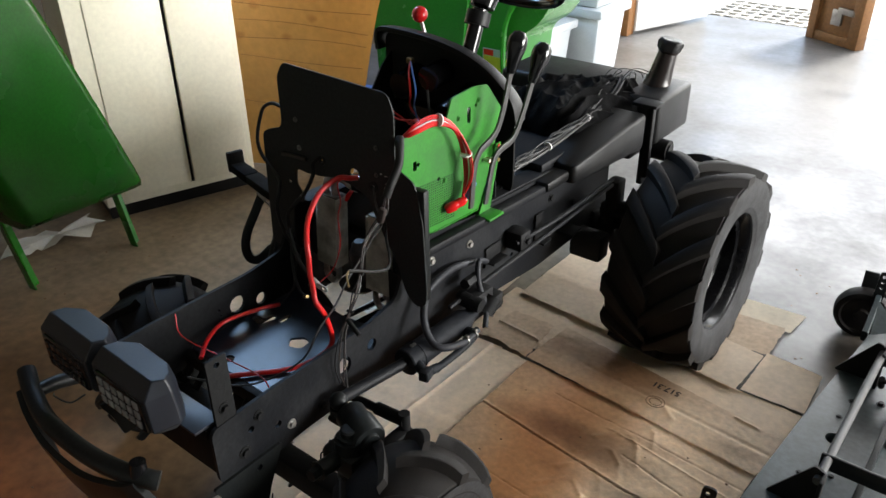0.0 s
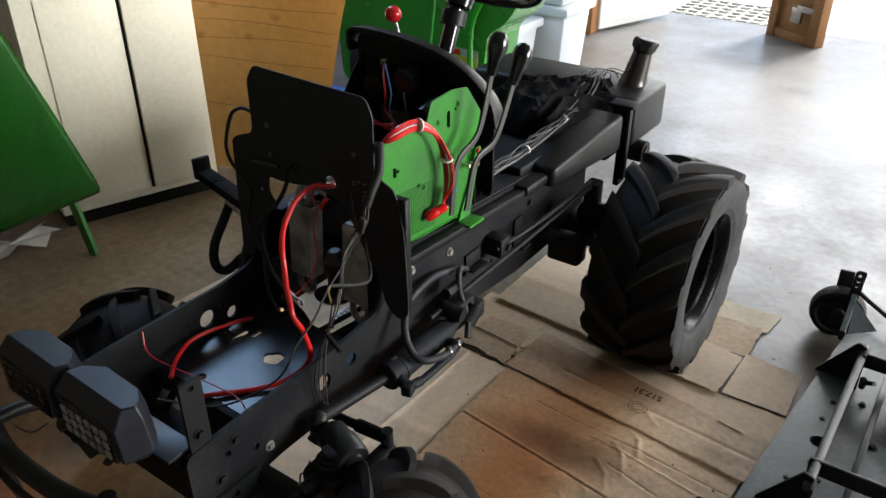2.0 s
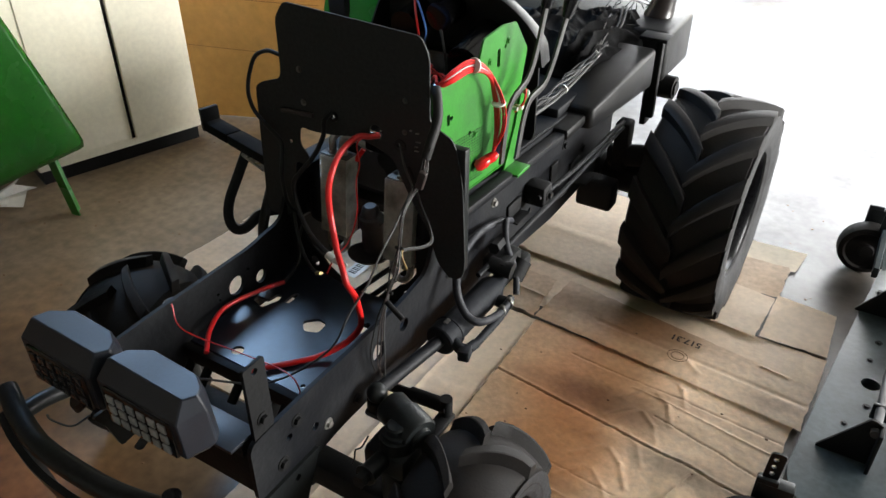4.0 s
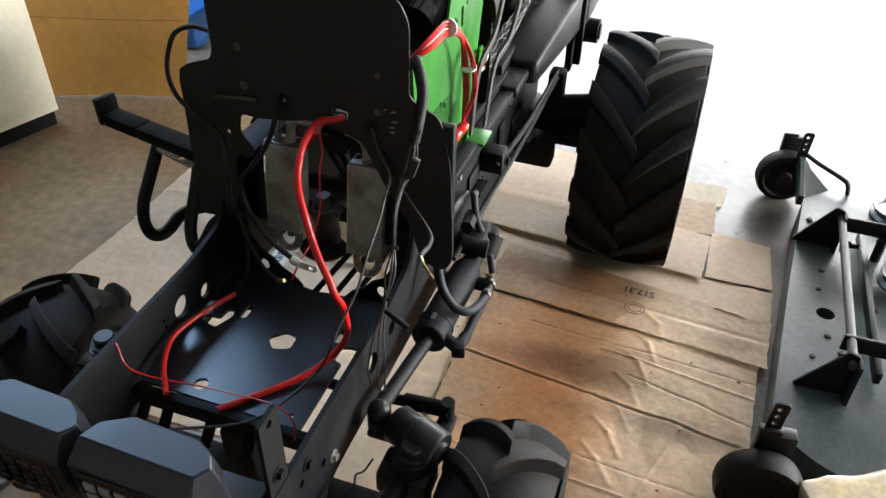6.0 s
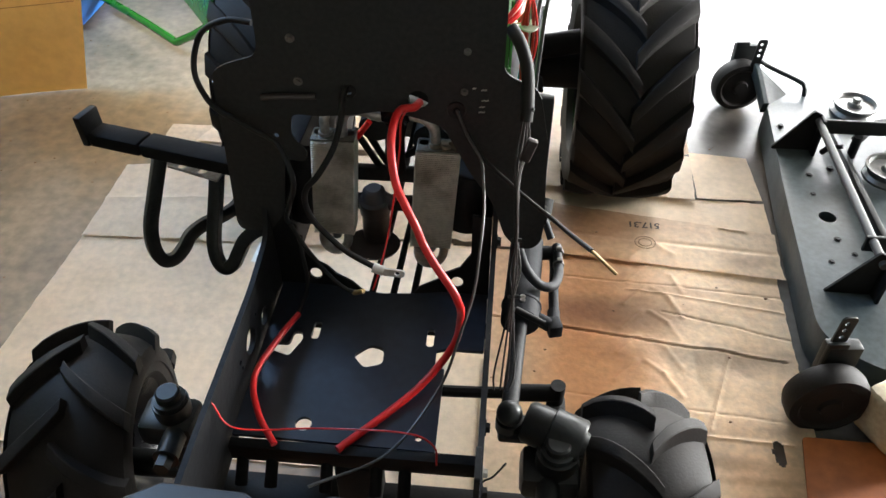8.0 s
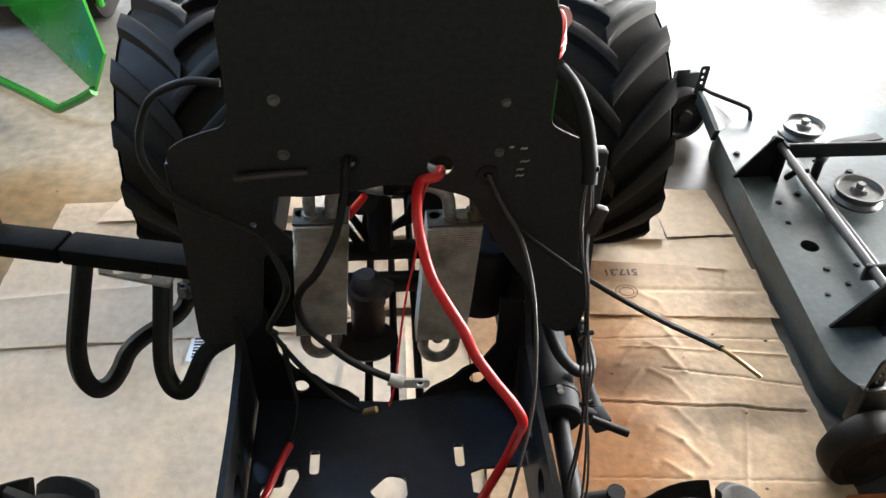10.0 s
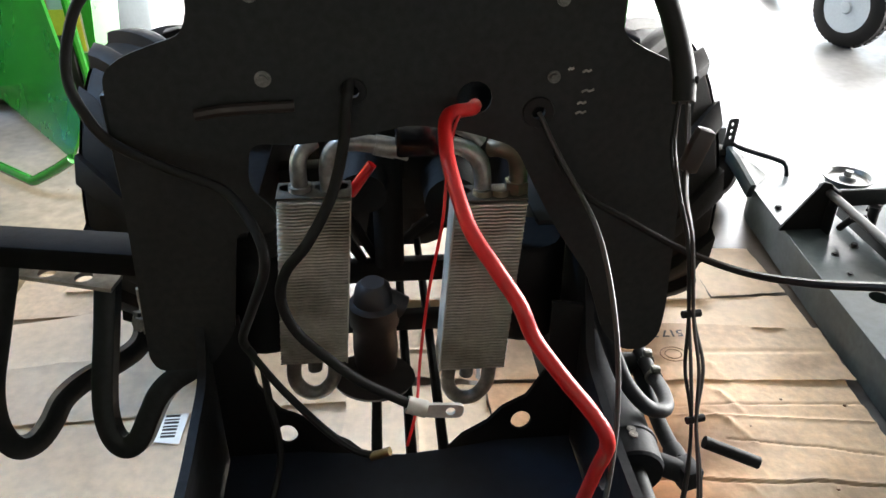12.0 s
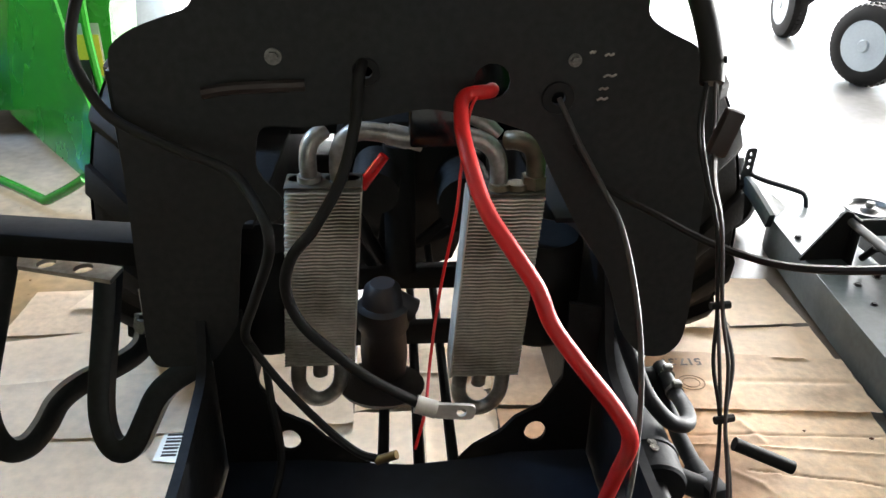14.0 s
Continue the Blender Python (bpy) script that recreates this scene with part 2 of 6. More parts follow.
def smooth_path(pts, n=8):
    pts = [Vector(p) for p in pts]
    if len(pts) < 3:
        return pts
    ext = [2 * pts[0] - pts[1]] + pts + [2 * pts[-1] - pts[-2]]
    out = []
    for i in range(1, len(ext) - 2):
        a, b, c, d = ext[i - 1:i + 3]
        for k in range(n):
            t = k / n
            out.append(0.5 * (2 * b + (c - a) * t + (2 * a - 5 * b + 4 * c - d) * t * t + (3 * b - a - 3 * c + d) * t ** 3))
    out.append(pts[-1])
    return out


def tube(bm, pts, r, seg=8, n=8, flat=None, curve=True):
    """Sweep a round section (or a flat one: half width, half thickness, side direction) along a smooth path."""
    path = smooth_path(pts, n) if curve else [Vector(p) for p in pts]
    up = None
    rings = []
    for i, p in enumerate(path):
        d = (path[min(i + 1, len(path) - 1)] - path[max(i - 1, 0)]).normalized()
        if flat:
            s = Vector(flat[2])
            s = (s - d * s.dot(d)).normalized()
            t = d.cross(s)
            a, b = flat[0], flat[1]
            k = 0.75
            sec = [(a, b * k), (a * k, b), (-a * k, b), (-a, b * k), (-a, -b * k), (-a * k, -b), (a * k, -b), (a, -b * k)]
            rings.append([bm.verts.new(p + s * x + t * y) for x, y in sec])
        else:
            if up is None:
                up = basis(d)[1]
            up = (up - d * up.dot(d)).normalized()
            w = d.cross(up)
            rings.append([bm.verts.new(p + r * (up * math.cos(a) + w * math.sin(a))) for a in [2 * math.pi * j / seg for j in range(seg)]])
    m = len(rings[0])
    for A, B in zip(rings, rings[1:]):
        for i in range(m):
            bm.faces.new((A[i], A[(i + 1) % m], B[(i + 1) % m], B[i]))
    bm.faces.new(rings[0][::-1])
    bm.faces.new(rings[-1])


def circle(u, v, r, n=14, rv=None):
    rv = r if rv is None else rv
    return [(u + r * math.cos(2 * math.pi * i / n), v + rv * math.sin(2 * math.pi * i / n)) for i in range(n)]


def rounded(poly, r, n=4):
    out = []
    m = len(poly)
    for i in range(m):
        p, a, b = Vector(poly[i]), Vector(poly[i - 1]), Vector(poly[(i + 1) % m])
        da, db = (a - p), (b - p)
        k = min(r, da.length * 0.45, db.length * 0.45)
        A, B = p + da.normalized() * k, p + db.normalized() * k
        for j in range(n + 1):
            t = j / n
            out.append(tuple((1 - t) ** 2 * A + 2 * t * (1 - t) * p + t * t * B))
    return out


def plate(bm, axis, at, thick, outer, holes=()):
    """A flat plate with holes; axis x: (y, z) outline, y: (x, z), z: (x, y)."""
    def co(u, v, w):
        return Vector({"x": (w, u, v), "y": (u, w, v), "z": (u, v, w)}[axis])
    before = set(bm.faces)
    edges = []
    for loop in (outer, *holes):
        vs = [bm.verts.new(co(u, v, at)) for u, v in loop]
        edges += [bm.edges.new((vs[i], vs[(i + 1) % len(vs)])) for i in range(len(vs))]
    bmesh.ops.triangle_fill(bm, use_beauty=True, use_dissolve=False, edges=edges)
    faces = [f for f in bm.faces if f not in before]
    ex = bmesh.ops.extrude_face_region(bm, geom=faces)
    nv = [g for g in ex["geom"] if isinstance(g, bmesh.types.BMVert)]
    bmesh.ops.translate(bm, verts=nv, vec=co(0, 0, thick) - co(0, 0, 0))
    return nv


def bolt(bm, p, d, r=0.008, h=0.006):
    p, d = Vector(p), Vector(d).normalized()
    cyl(bm, p, p + d * 0.0015, r * 1.5, seg=16)
    cyl(bm, p, p + d * h, r, r * 0.95, seg=6)


def cable(name, pts, r, mat, parent, label="", seg=8):
    bm = bm_new()
    tube(bm, pts, r, seg=seg)
    return part(name, bm, mat, parent, label)


# ---- the garage ----
def blotch(mat, centre, size, colour, strength, soft=0.6, wobble=0.7, scale=5.0):
    """A cloudy stain or painted patch of light with its own outline, multiplied onto a material's colour."""
    n, ln = mat.node_tree.nodes, mat.node_tree.links
    bsdf = n["Principled BSDF"]
    old = bsdf.inputs["Base Color"].links[0].from_socket
    co, tex = n.new("ShaderNodeTexCoord"), n.new("ShaderNodeTexNoise")
    tex.inputs["Scale"].default_value, tex.inputs["Detail"].default_value = scale, 6
    ln.new(co.outputs["Object"], tex.inputs["Vector"])
    off, div, length = n.new("ShaderNodeVectorMath"), n.new("ShaderNodeVectorMath"), n.new("ShaderNodeVectorMath")
    off.operation, div.operation, length.operation = "SUBTRACT", "DIVIDE", "LENGTH"
    off.inputs[1].default_value, div.inputs[1].default_value = (*centre, 0)[:3], (*size, 1)[:3]
    ln.new(co.outputs["Object"], off.inputs[0])
    ln.new(off.outputs[0], div.inputs[0])
    ln.new(div.outputs[0], length.inputs[0])
    add = n.new("ShaderNodeMath")
    add.operation = "MULTIPLY_ADD"
    add.inputs[1].default_value = wobble * 2
    ln.new(tex.outputs["Fac"], add.inputs[0])
    ln.new(length.outputs["Value"], add.inputs[2])
    ramp = n.new("ShaderNodeMapRange")
    ramp.interpolation_type = "SMOOTHSTEP"
    ramp.inputs["From Min"].default_value, ramp.inputs["From Max"].default_value = 1 + wobble - soft, 1 + wobble + soft
    ramp.inputs["To Min"].default_value, ramp.inputs["To Max"].default_value = strength, 0.0
    ln.new(add.outputs["Value"], ramp.inputs["Value"])
    mix = n.new("ShaderNodeMix")
    mix.data_type, mix.blend_type = "RGBA", "MULTIPLY"
    mix.inputs["B"].default_value = (*colour, 1)
    ln.new(ramp.outputs["Result"], mix.inputs["Factor"])
    ln.new(old, mix.inputs["A"])
    ln.new(mix.outputs["Result"], bsdf.inputs["Base Color"])


# dirt, spills and tone changes on the concrete; some stand in for light
# tan floor on the left, lightened in place of missing bounce light
blotch(FLOOR, (-1.25, 0.2), (1.2, 1.6), (2.6, 1.95, 1.25), 0.9, 0.5, 0.5, 1.5)
# brown front-left floor; the light's falloff is worked into this colour too
blotch(FLOOR, (-0.8, -1.0), (1.15, 0.85), (1.0, 0.72, 0.45), 0.9, 0.45, 0.5, 1.8)
# orange patch on the floor ahead of the tractor
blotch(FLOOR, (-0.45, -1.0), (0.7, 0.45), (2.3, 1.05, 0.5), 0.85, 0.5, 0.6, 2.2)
blotch(FLOOR, (-0.9, -0.6), (0.3, 0.35), (0.5, 0.42, 0.35), 0.6, 0.5, 0.8, 4)
blotch(FLOOR, (0.93, 0.95), (0.16, 0.4), (0.7, 0.5, 0.32), 0.8, 0.5, 0.5, 4)
blotch(FLOOR, (-1.0, 0.95), (0.3, 0.22), (0.9, 0.7, 0.45), 0.7, 0.5, 0.8, 8)
blotch(FLOOR, (-1.15, 3.6), (0.5, 0.25), (0.55, 0.45, 0.35), 0.6, 0.4, 1.2, 14)
# knots in the leaning wooden panel
for spot in ((-1.56, 1.06, 0.712), (-1.64, 1.06, 0.585), (-1.427, 1.06, 0.594), (-1.3, 1.06, 0.68), (-1.2, 1.08, 0.9)):
    blotch(PLY, spot, (0.022, 0.3, 0.014), (0.6, 0.45, 0.3), 0.5, 0.6, 0.4, 40)
# oil, rubber and rust on the cardboard, and two patches of painted light
blotch(CARD, (0.37, 0.45), (0.2, 0.2), (0.84, 0.62, 0.4), 0.55, 0.6, 0.7, 5)
blotch(CARD, (0.4, 0.66), (0.22, 0.07), (0.5, 0.36, 0.24), 0.85, 0.6, 0.6, 9)
blotch(CARD, (0.43, 0.35), (0.18, 0.045), (0.38, 0.32, 0.28), 0.8, 0.7, 0.6, 12)
blotch(CARD, (0.66, 0.23), (0.16, 0.03), (0.45, 0.42, 0.4), 0.65, 0.7, 0.9, 16)
blotch(CARD, (0.37, 0.14), (0.15, 0.24), (0.9, 0.62, 0.36), 0.8, 0.7, 0.5, 4)
blotch(CARD, (0.39, 0.3), (0.1, 0.36), (0.74, 0.52, 0.33), 0.75, 0.7, 0.5, 5)
# doorway light on the right-hand cardboard, brightened in the colour
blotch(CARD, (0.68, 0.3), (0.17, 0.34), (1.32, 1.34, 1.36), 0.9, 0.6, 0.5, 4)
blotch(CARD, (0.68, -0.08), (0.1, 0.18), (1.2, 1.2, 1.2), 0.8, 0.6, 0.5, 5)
blotch(CARD, (0.2, 0.42), (0.12, 0.2), (0.8, 0.6, 0.42), 0.6, 0.6, 0.7, 7)
rng = random.Random(5)
for k in range(12):
    blotch(CARD, (rng.uniform(0.25, 0.8), rng.uniform(-0.2, 0.65)), (rng.uniform(0.03, 0.09), rng.uniform(0.006, 0.02)), (0.55, 0.46, 0.38), rng.uniform(0.3, 0.65), 0.7, 0.9, 18)
blotch(CARD, (0.72, -0.3), (0.14, 0.3), (0.8, 0.6, 0.4), 0.6, 0.6, 0.8, 7)


def garage():
    floor_ob = bm_new()
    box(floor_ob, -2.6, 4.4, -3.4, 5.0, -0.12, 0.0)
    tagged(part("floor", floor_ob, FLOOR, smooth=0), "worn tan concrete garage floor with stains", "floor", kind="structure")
    g = bm_new()
    box(g, -150, 150, -150, 150, -0.5, -0.125)
    tagged(part("ground", g, GRASS, smooth=0), "mown grass around the garage", "ground", kind="structure")
    d = bm_new()
    box(d, -2.0, 6.0, 5.0, 14.0, -0.3, -0.03)
    tagged(part("driveway", d, DRIVE, smooth=0), "pale sunlit concrete driveway outside the garage", "driveway", kind="structure")
    for nm, b in (("wall_west", (-2.75, -2.6, -3.55, 5.15, 0, 2.6)), ("wall_east", (4.4, 4.55, -3.55, 0.5, 0, 2.6)), ("wall_east_end", (4.4, 4.55, 3.3, 5.15, 0, 2.6)), ("wall_east_lintel", (4.4, 4.55, 0.5, 3.3, 2.2, 2.6)), ("wall_south", (-2.6, 4.4, -3.55, -3.4, 0, 2.6)),
                  ("wall_north", (-2.6, -1.35, 5.0, 5.15, 0, 2.6)), ("wall_north_end", (4.0, 4.4, 5.0, 5.15, 0, 2.6)), ("wall_lintel", (-1.35, 4.0, 5.0, 5.15, 2.3, 2.6))):
        w = bm_new()
        box(w, *b)
        tagged(part(nm, w, WALL_DARK if nm == "wall_west" else WALL, smooth=0), "dark brown boarded garage wall" if nm == "wall_west" else "plain pale grey garage wall", "wall", kind="structure")
    c = bm_new()
    # the hole lets the added roof lamp shine in
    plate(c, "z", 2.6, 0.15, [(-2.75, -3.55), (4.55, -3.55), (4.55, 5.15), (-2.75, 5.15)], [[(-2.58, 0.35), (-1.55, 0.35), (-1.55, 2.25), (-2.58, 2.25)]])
    # opaque panel out of view, added over that hole to stop the sun
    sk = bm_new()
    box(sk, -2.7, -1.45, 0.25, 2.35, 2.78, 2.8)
    tagged(part("roof_window", sk, WHITE_PAINT, smooth=0), "opaque white panel added above the roof lamp to block the sun", "roof window", kind="structure")
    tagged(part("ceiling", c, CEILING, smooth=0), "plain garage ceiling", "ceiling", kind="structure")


garage()

# ---- the stripped garden tractor ----
CX = -0.015
tractor = thing("garden_tractor", "stripped black garden tractor frame with green pedestal on cardboard", "garden tractor", (CX, 0.4, 0))


def lug_tyre(name, centre, R, W, rim_r, lugs, side, parent, lug_h=0.022, lug_w=0.034, sweep=0.5, crown=0.008):
    """A ribbed tractor tyre on a dished steel rim; side is +1 where its outer face looks along +x."""
    Rc = R - lug_h
    h = W / 2
    c = Vector(centre)
    half = [(0.72, rim_r), (0.93, rim_r + (Rc - rim_r) * 0.18), (0.985, rim_r + (Rc - rim_r) * 0.45), (0.99, Rc - crown - 0.022), (0.975, Rc - crown - 0.006), (0.93, Rc - crown * 0.85), (0.75, Rc - crown * 0.53), (0.5, Rc - crown * 0.22), (0.25, Rc - crown * 0.05)]
    prof = [(-h * k, r) for k, r in half] + [(0, Rc)] + [(h * k, r) for k, r in half[::-1]]
    bm = bm_new()
    lathe(bm, prof, centre, (1, 0, 0), seg=72, cap=False)
    wheel = part(name, bm, RUBBER, parent, "dusty black lug tyre on a gloss black rim", smooth=35)

    def at(w, a, dr):
        k = abs(w) / h
        r = Rc - crown * min(k, 1) ** 2.2
        return Vector((w, (r + dr) * math.cos(a), (r + dr) * math.sin(a)))

    for s in (-1, 1):
        bm = bm_new()
        rows = []
        for k in range(8):
            t = k / 7
            w = s * h * (-0.06 + 1.05 * t)
            a = -sweep * t ** 0.85
            hw = lug_w / 2 / Rc * (0.85 + 0.3 * t)
            top = lug_h * (1 if t < 0.93 else 0.9)
            rows.append([at(w, a - hw * 1.35, -0.004), at(w, a - hw, top * 0.93), at(w, a - hw * 0.8, top), at(w, a + hw * 0.8, top), at(w, a + hw, top * 0.93), at(w, a + hw * 1.35, -0.004)])
        down = []
        for p in rows[-1]:
            rad = Vector((0, p.y, p.z))
            down.append(Vector((s * h * 1.0, 0, 0)) + rad * ((Rc - crown - 0.01 + 0.3 * max(0, rad.length - Rc + crown)) / rad.length))
        rows.append(down)
        vs = [[bm.verts.new(p) for p in row] for row in rows]
        for A, B in zip(vs, vs[1:]):
            for j in range(5):
                bm.faces.new((A[j], A[j + 1], B[j + 1], B[j]))
        bm.faces.new(vs[0])
        first = part("lug", bm, RUBBER, wheel, smooth=35)
        for i in range(lugs):
            ob = first if i == 0 else new("lug", first.data)
            ob.parent = wheel
            ob.matrix_basis = Matrix.Translation(c) @ Matrix.Rotation(2 * math.pi * (i + (0.5 if s > 0 else 0)) / lugs, 4, "X")
    bm = bm_new()
    o = side
    lathe(bm, [(o * a, r) for a, r in ((h * 0.73, rim_r - 0.001), (h * 0.82, rim_r + 0.003), (h * 0.9, rim_r + 0.006), (h * 0.945, rim_r + (Rc - rim_r) * 0.18), (h * 0.955, rim_r + (Rc - rim_r) * 0.2), (h * 0.96, rim_r + (Rc - rim_r) * 0.22), (h * 1.002, rim_r + (Rc - rim_r) * 0.5), (h * 1.01, rim_r + (Rc - rim_r) * 0.66), (h * 1.006, Rc - crown - 0.008), (h * 0.985, Rc - crown))], centre, (1, 0, 0), seg=72, cap=False)
    part("sidewall", bm, SIDEWALL, wheel, "dusty grey rubber sidewall", smooth=35)
    bm = bm_new()
    lathe(bm, [(o * h * a, r) for a, r in ((0.8, rim_r + 0.012), (0.86, rim_r + 0.004), (0.8, rim_r - 0.004), (0.66, rim_r - 0.01), (0.62, rim_r - 0.024), (0.36, rim_r - 0.03), (0.3, rim_r - 0.042), (0.12, rim_r * 0.62), (0.16, rim_r * 0.55), (0.02, rim_r * 0.48), (0.02, rim_r * 0.3), (0.1, rim_r * 0.27), (0.1, 0.0))], centre, (1, 0, 0), seg=56, cap=False)
    lathe(bm, [(-o * h * a, r) for a, r in ((-0.3, rim_r - 0.042), (0.3, rim_r - 0.04), (0.62, rim_r - 0.02), (0.8, rim_r + 0.006))], centre, (1, 0, 0), seg=40, cap=False)
    rim = part("rim", bm, RIM, wheel, "glossy black dished steel rim", smooth=30)
    return wheel


REAR_Y, FRONT_Y = 0.895, -0.278
lug_tyre("rear_wheel", (0.456, REAR_Y, 0.296), 0.296, 0.256, 0.165, 14, 1, tractor, lug_w=0.04, sweep=0.50)
lug_tyre("rear_wheel", (-0.396, REAR_Y, 0.296), 0.296, 0.256, 0.165, 14, -1, tractor, lug_w=0.04, sweep=0.50)
lug_tyre("front_wheel", (0.402, FRONT_Y, 0.207), 0.208, 0.176, 0.102, 10, 1, tractor, 0.023, 0.022, 0.45, 0.03)
toed = lug_tyre("front_wheel", (-0.464, -0.214, 0.207), 0.208, 0.18, 0.102, 10, -1, tractor, 0.023, 0.022, -0.42, 0.03)
pivot = Matrix.Translation((-0.464, -0.214, 0)) @ Matrix.Rotation(0.17, 4, "Z") @ Matrix.Translation((0.464, 0.214, 0))
toed.matrix_world = pivot @ toed.matrix_world

# side rails
RAIL_L, RAIL_R = -0.197, 0.167
rail_outline = rounded([(-0.50, 0.375), (-0.50, 0.50), (-0.37, 0.505), (-0.31, 0.505), (-0.12, 0.505), (-0.02, 0.52), (0.03, 0.63), (0.50, 0.60), (0.93, 0.575), (0.93, 0.34), (0.55, 0.335), (0.3, 0.36), (0.02, 0.355), (-0.30, 0.362), (-0.42, 0.35)], 0.02)
for x, holes in ((RAIL_L, [circle(-0.165, 0.443, 0.021), circle(-0.098, 0.425, 0.015), circle(-0.215, 0.452, 0.004, 8), circle(-0.213, 0.437, 0.004, 8), circle(-0.13, 0.462, 0.004, 8)]),
                 (RAIL_R - 0.008, [circle(-0.18, 0.446, 0.018, rv=0.021), circle(-0.10, 0.452, 0.014), circle(-0.36, 0.42, 0.008), circle(-0.42, 0.45, 0.007), circle(0.3, 0.45, 0.006, 8), circle(0.42, 0.43, 0.006, 8)])):
    bm = bm_new()
    plate(bm, "x", x, 0.008, rail_outline, holes)
    part("side_rail", bm, FRAME, tractor, "dusty black steel side rail", smooth=30)
# top flange of each rail behind the firewall
for s, x in ((-1, RAIL_L), (1, RAIL_R)):
    bm = bm_new()
    vs = box(bm, min(x, x - s * 0.05), max(x, x - s * 0.05) + 0.0, 0.04, 0.92, 0.0, 0.006, 0.002)
    for v in vs:
        v.co.z += 0.63 - (v.co.y - 0.04) * 0.062
    vs = box(bm, min(x + s * 0.002, x + s * 0.03), max(x + s * 0.002, x + s * 0.03), 0.06, 0.92, 0.0, 0.02, 0.004)
    for v in vs:
        v.co.z += 0.60 - (v.co.y - 0.04) * 0.062
    part("rail_flange", bm, FRAME, tractor, smooth=30)

# engine pan
pan_outline = [(-0.186, -0.30), (0.10, -0.305), (0.10, -0.16), (0.085, -0.155), (0.085, -0.125), (0.10, -0.12), (0.157, -0.12), (0.157, 0.002), (0.083, 0.002), (0.06, -0.002), (0.03, -0.006), (-0.015, -0.01), (-0.055, -0.006), (-0.085, -0.002), (-0.11, 0.002), (-0.186, 0.002)]
slot = lambda x, y: rounded([(x - 0.006, y - 0.018), (x + 0.006, y - 0.018), (x + 0.006, y + 0.018), (x - 0.006, y + 0.018)], 0.006, 3)
bm = bm_new()
plate(bm, "z", 0.396, 0.006, pan_outline, [slot(-0.108, -0.1), slot(0.073, -0.1), rounded([(-0.042, -0.145), (-0.018, -0.122), (0.004, -0.128), (0.006, -0.158), (-0.022, -0.168)], 0.008), rounded([(-0.172, -0.145), (-0.14, -0.155), (-0.125, -0.12), (-0.13, -0.105), (-0.142, -0.105), (-0.145, -0.13), (-0.17, -0.13)], 0.006), circle(-0.09, -0.275, 0.012), circle(0.075, -0.285, 0.005, 8)])
pan = part("engine_pan", bm, PAN, tractor, "dark blue-black engine pan with slots", smooth=30)
bm = bm_new()
box(bm, -0.186, 0.158, -0.322, -0.306, 0.372, 0.404, 0.002)
front_crossbar = part("front_crossbar", bm, BLACK_DULL, tractor)
for x in (-0.17, -0.128, -0.05, 0.02, 0.06):
    bm = bm_new()
    cyl(bm, (x, -0.315, 0.375), (x, -0.345, 0.345), 0.009, seg=12)
    part("stud", bm, BLACK_DULL, front_crossbar)
for y0, y1, z0, z1 in ((-0.06, -0.035, 0.36, 0.375), (0.23, 0.245, 0.378, 0.404), (0.28, 0.30, 0.34, 0.365), (0.60, 0.64, 0.36, 0.44), (-0.49, -0.47, 0.38, 0.48)):
    bm = bm_new()
    box(bm, RAIL_L + 0.008, RAIL_R - 0.008, y0, y1, z0, z1, 0.003)
    part("crossmember", bm, BLACK_DULL, tractor)
# linkage rods that run back under the frame
for x in (-0.042, -0.005, 0.03):
    cable("linkage_rod", [(x, -0.02, 0.37), (x + 0.004, 0.35, 0.33), (x + 0.004, 0.75, 0.31)], 0.006, BLACK_DULL, tractor)
bm = bm_new()
lathe(bm, [(0, 0.0), (0, 0.012), (0.006, 0.018), (0.022, 0.021), (0.026, 0.026), (0.05, 0.026), (0.055, 0.0225), (0.085, 0.024), (0.108, 0.0225), (0.108, 0)], (-0.038, 0.085, 0.548), (0, 0.05, -1), seg=20)
cyl(bm, (-0.036, 0.09, 0.53), (-0.008, 0.09, 0.512), 0.013)
lathe(bm, [(0, 0.0), (0, 0.042), (0.005, 0.045), (0.009, 0.0)], (-0.042, 0.075, 0.43), (0.06, 0.1, 1), seg=28)
part("pump_housing", bm, DARK_BROWN, tractor, "brown dusty pump housing")
bm = bm_new()
box(bm, -0.085, 0.055, 0.22, 0.29, 0.59, 0.67, 0.02)
cyl(bm, (-0.018, 0.2, 0.65), (-0.018, 0.2, 0.5), 0.017)
part("hydraulic_valve_body", bm, BLACK_DULL, tractor, "dull black valve body")
for p0, p1 in (((-0.09, 0.21, 0.575), (-0.045, 0.21, 0.49)), ((-0.075, 0.215, 0.58), (-0.03, 0.215, 0.49)), ((0.05, 0.21, 0.57), (0.0, 0.21, 0.525)), ((0.06, 0.215, 0.55), (-0.012, 0.215, 0.518))):
    bm = bm_new()
    tube(bm, [p0, p1], 0, flat=(0.004, 0.005, (0, 1, 0)), curve=False)
    part("valve_brace", bm, BLACK_DULL, tractor)
bm = bm_new()
box(bm, RAIL_L + 0.01, RAIL_R - 0.01, 0.2, 0.215, 0.472, 0.5, 0.002)
part("crossmember", bm, BLACK_DULL, tractor)
for p0, p1, r in (((0.05, 0.15, 0.6), (0.05, 0.22, 0.6), 0.03), ((-0.045, 0.16, 0.61), (-0.04, 0.21, 0.62), 0.026), ((-0.02, 0.25, 0.56), (-0.03, 0.25, 0.50), 0.016)):
    bm = bm_new()
    cyl(bm, p0, p1, r)
    part("valve_spool", bm, BLACK_DULL, tractor)
bm = bm_new()
box(bm, CX - 0.11, CX + 0.11, 0.62, 1.1, 0.26, 0.5, 0.04)
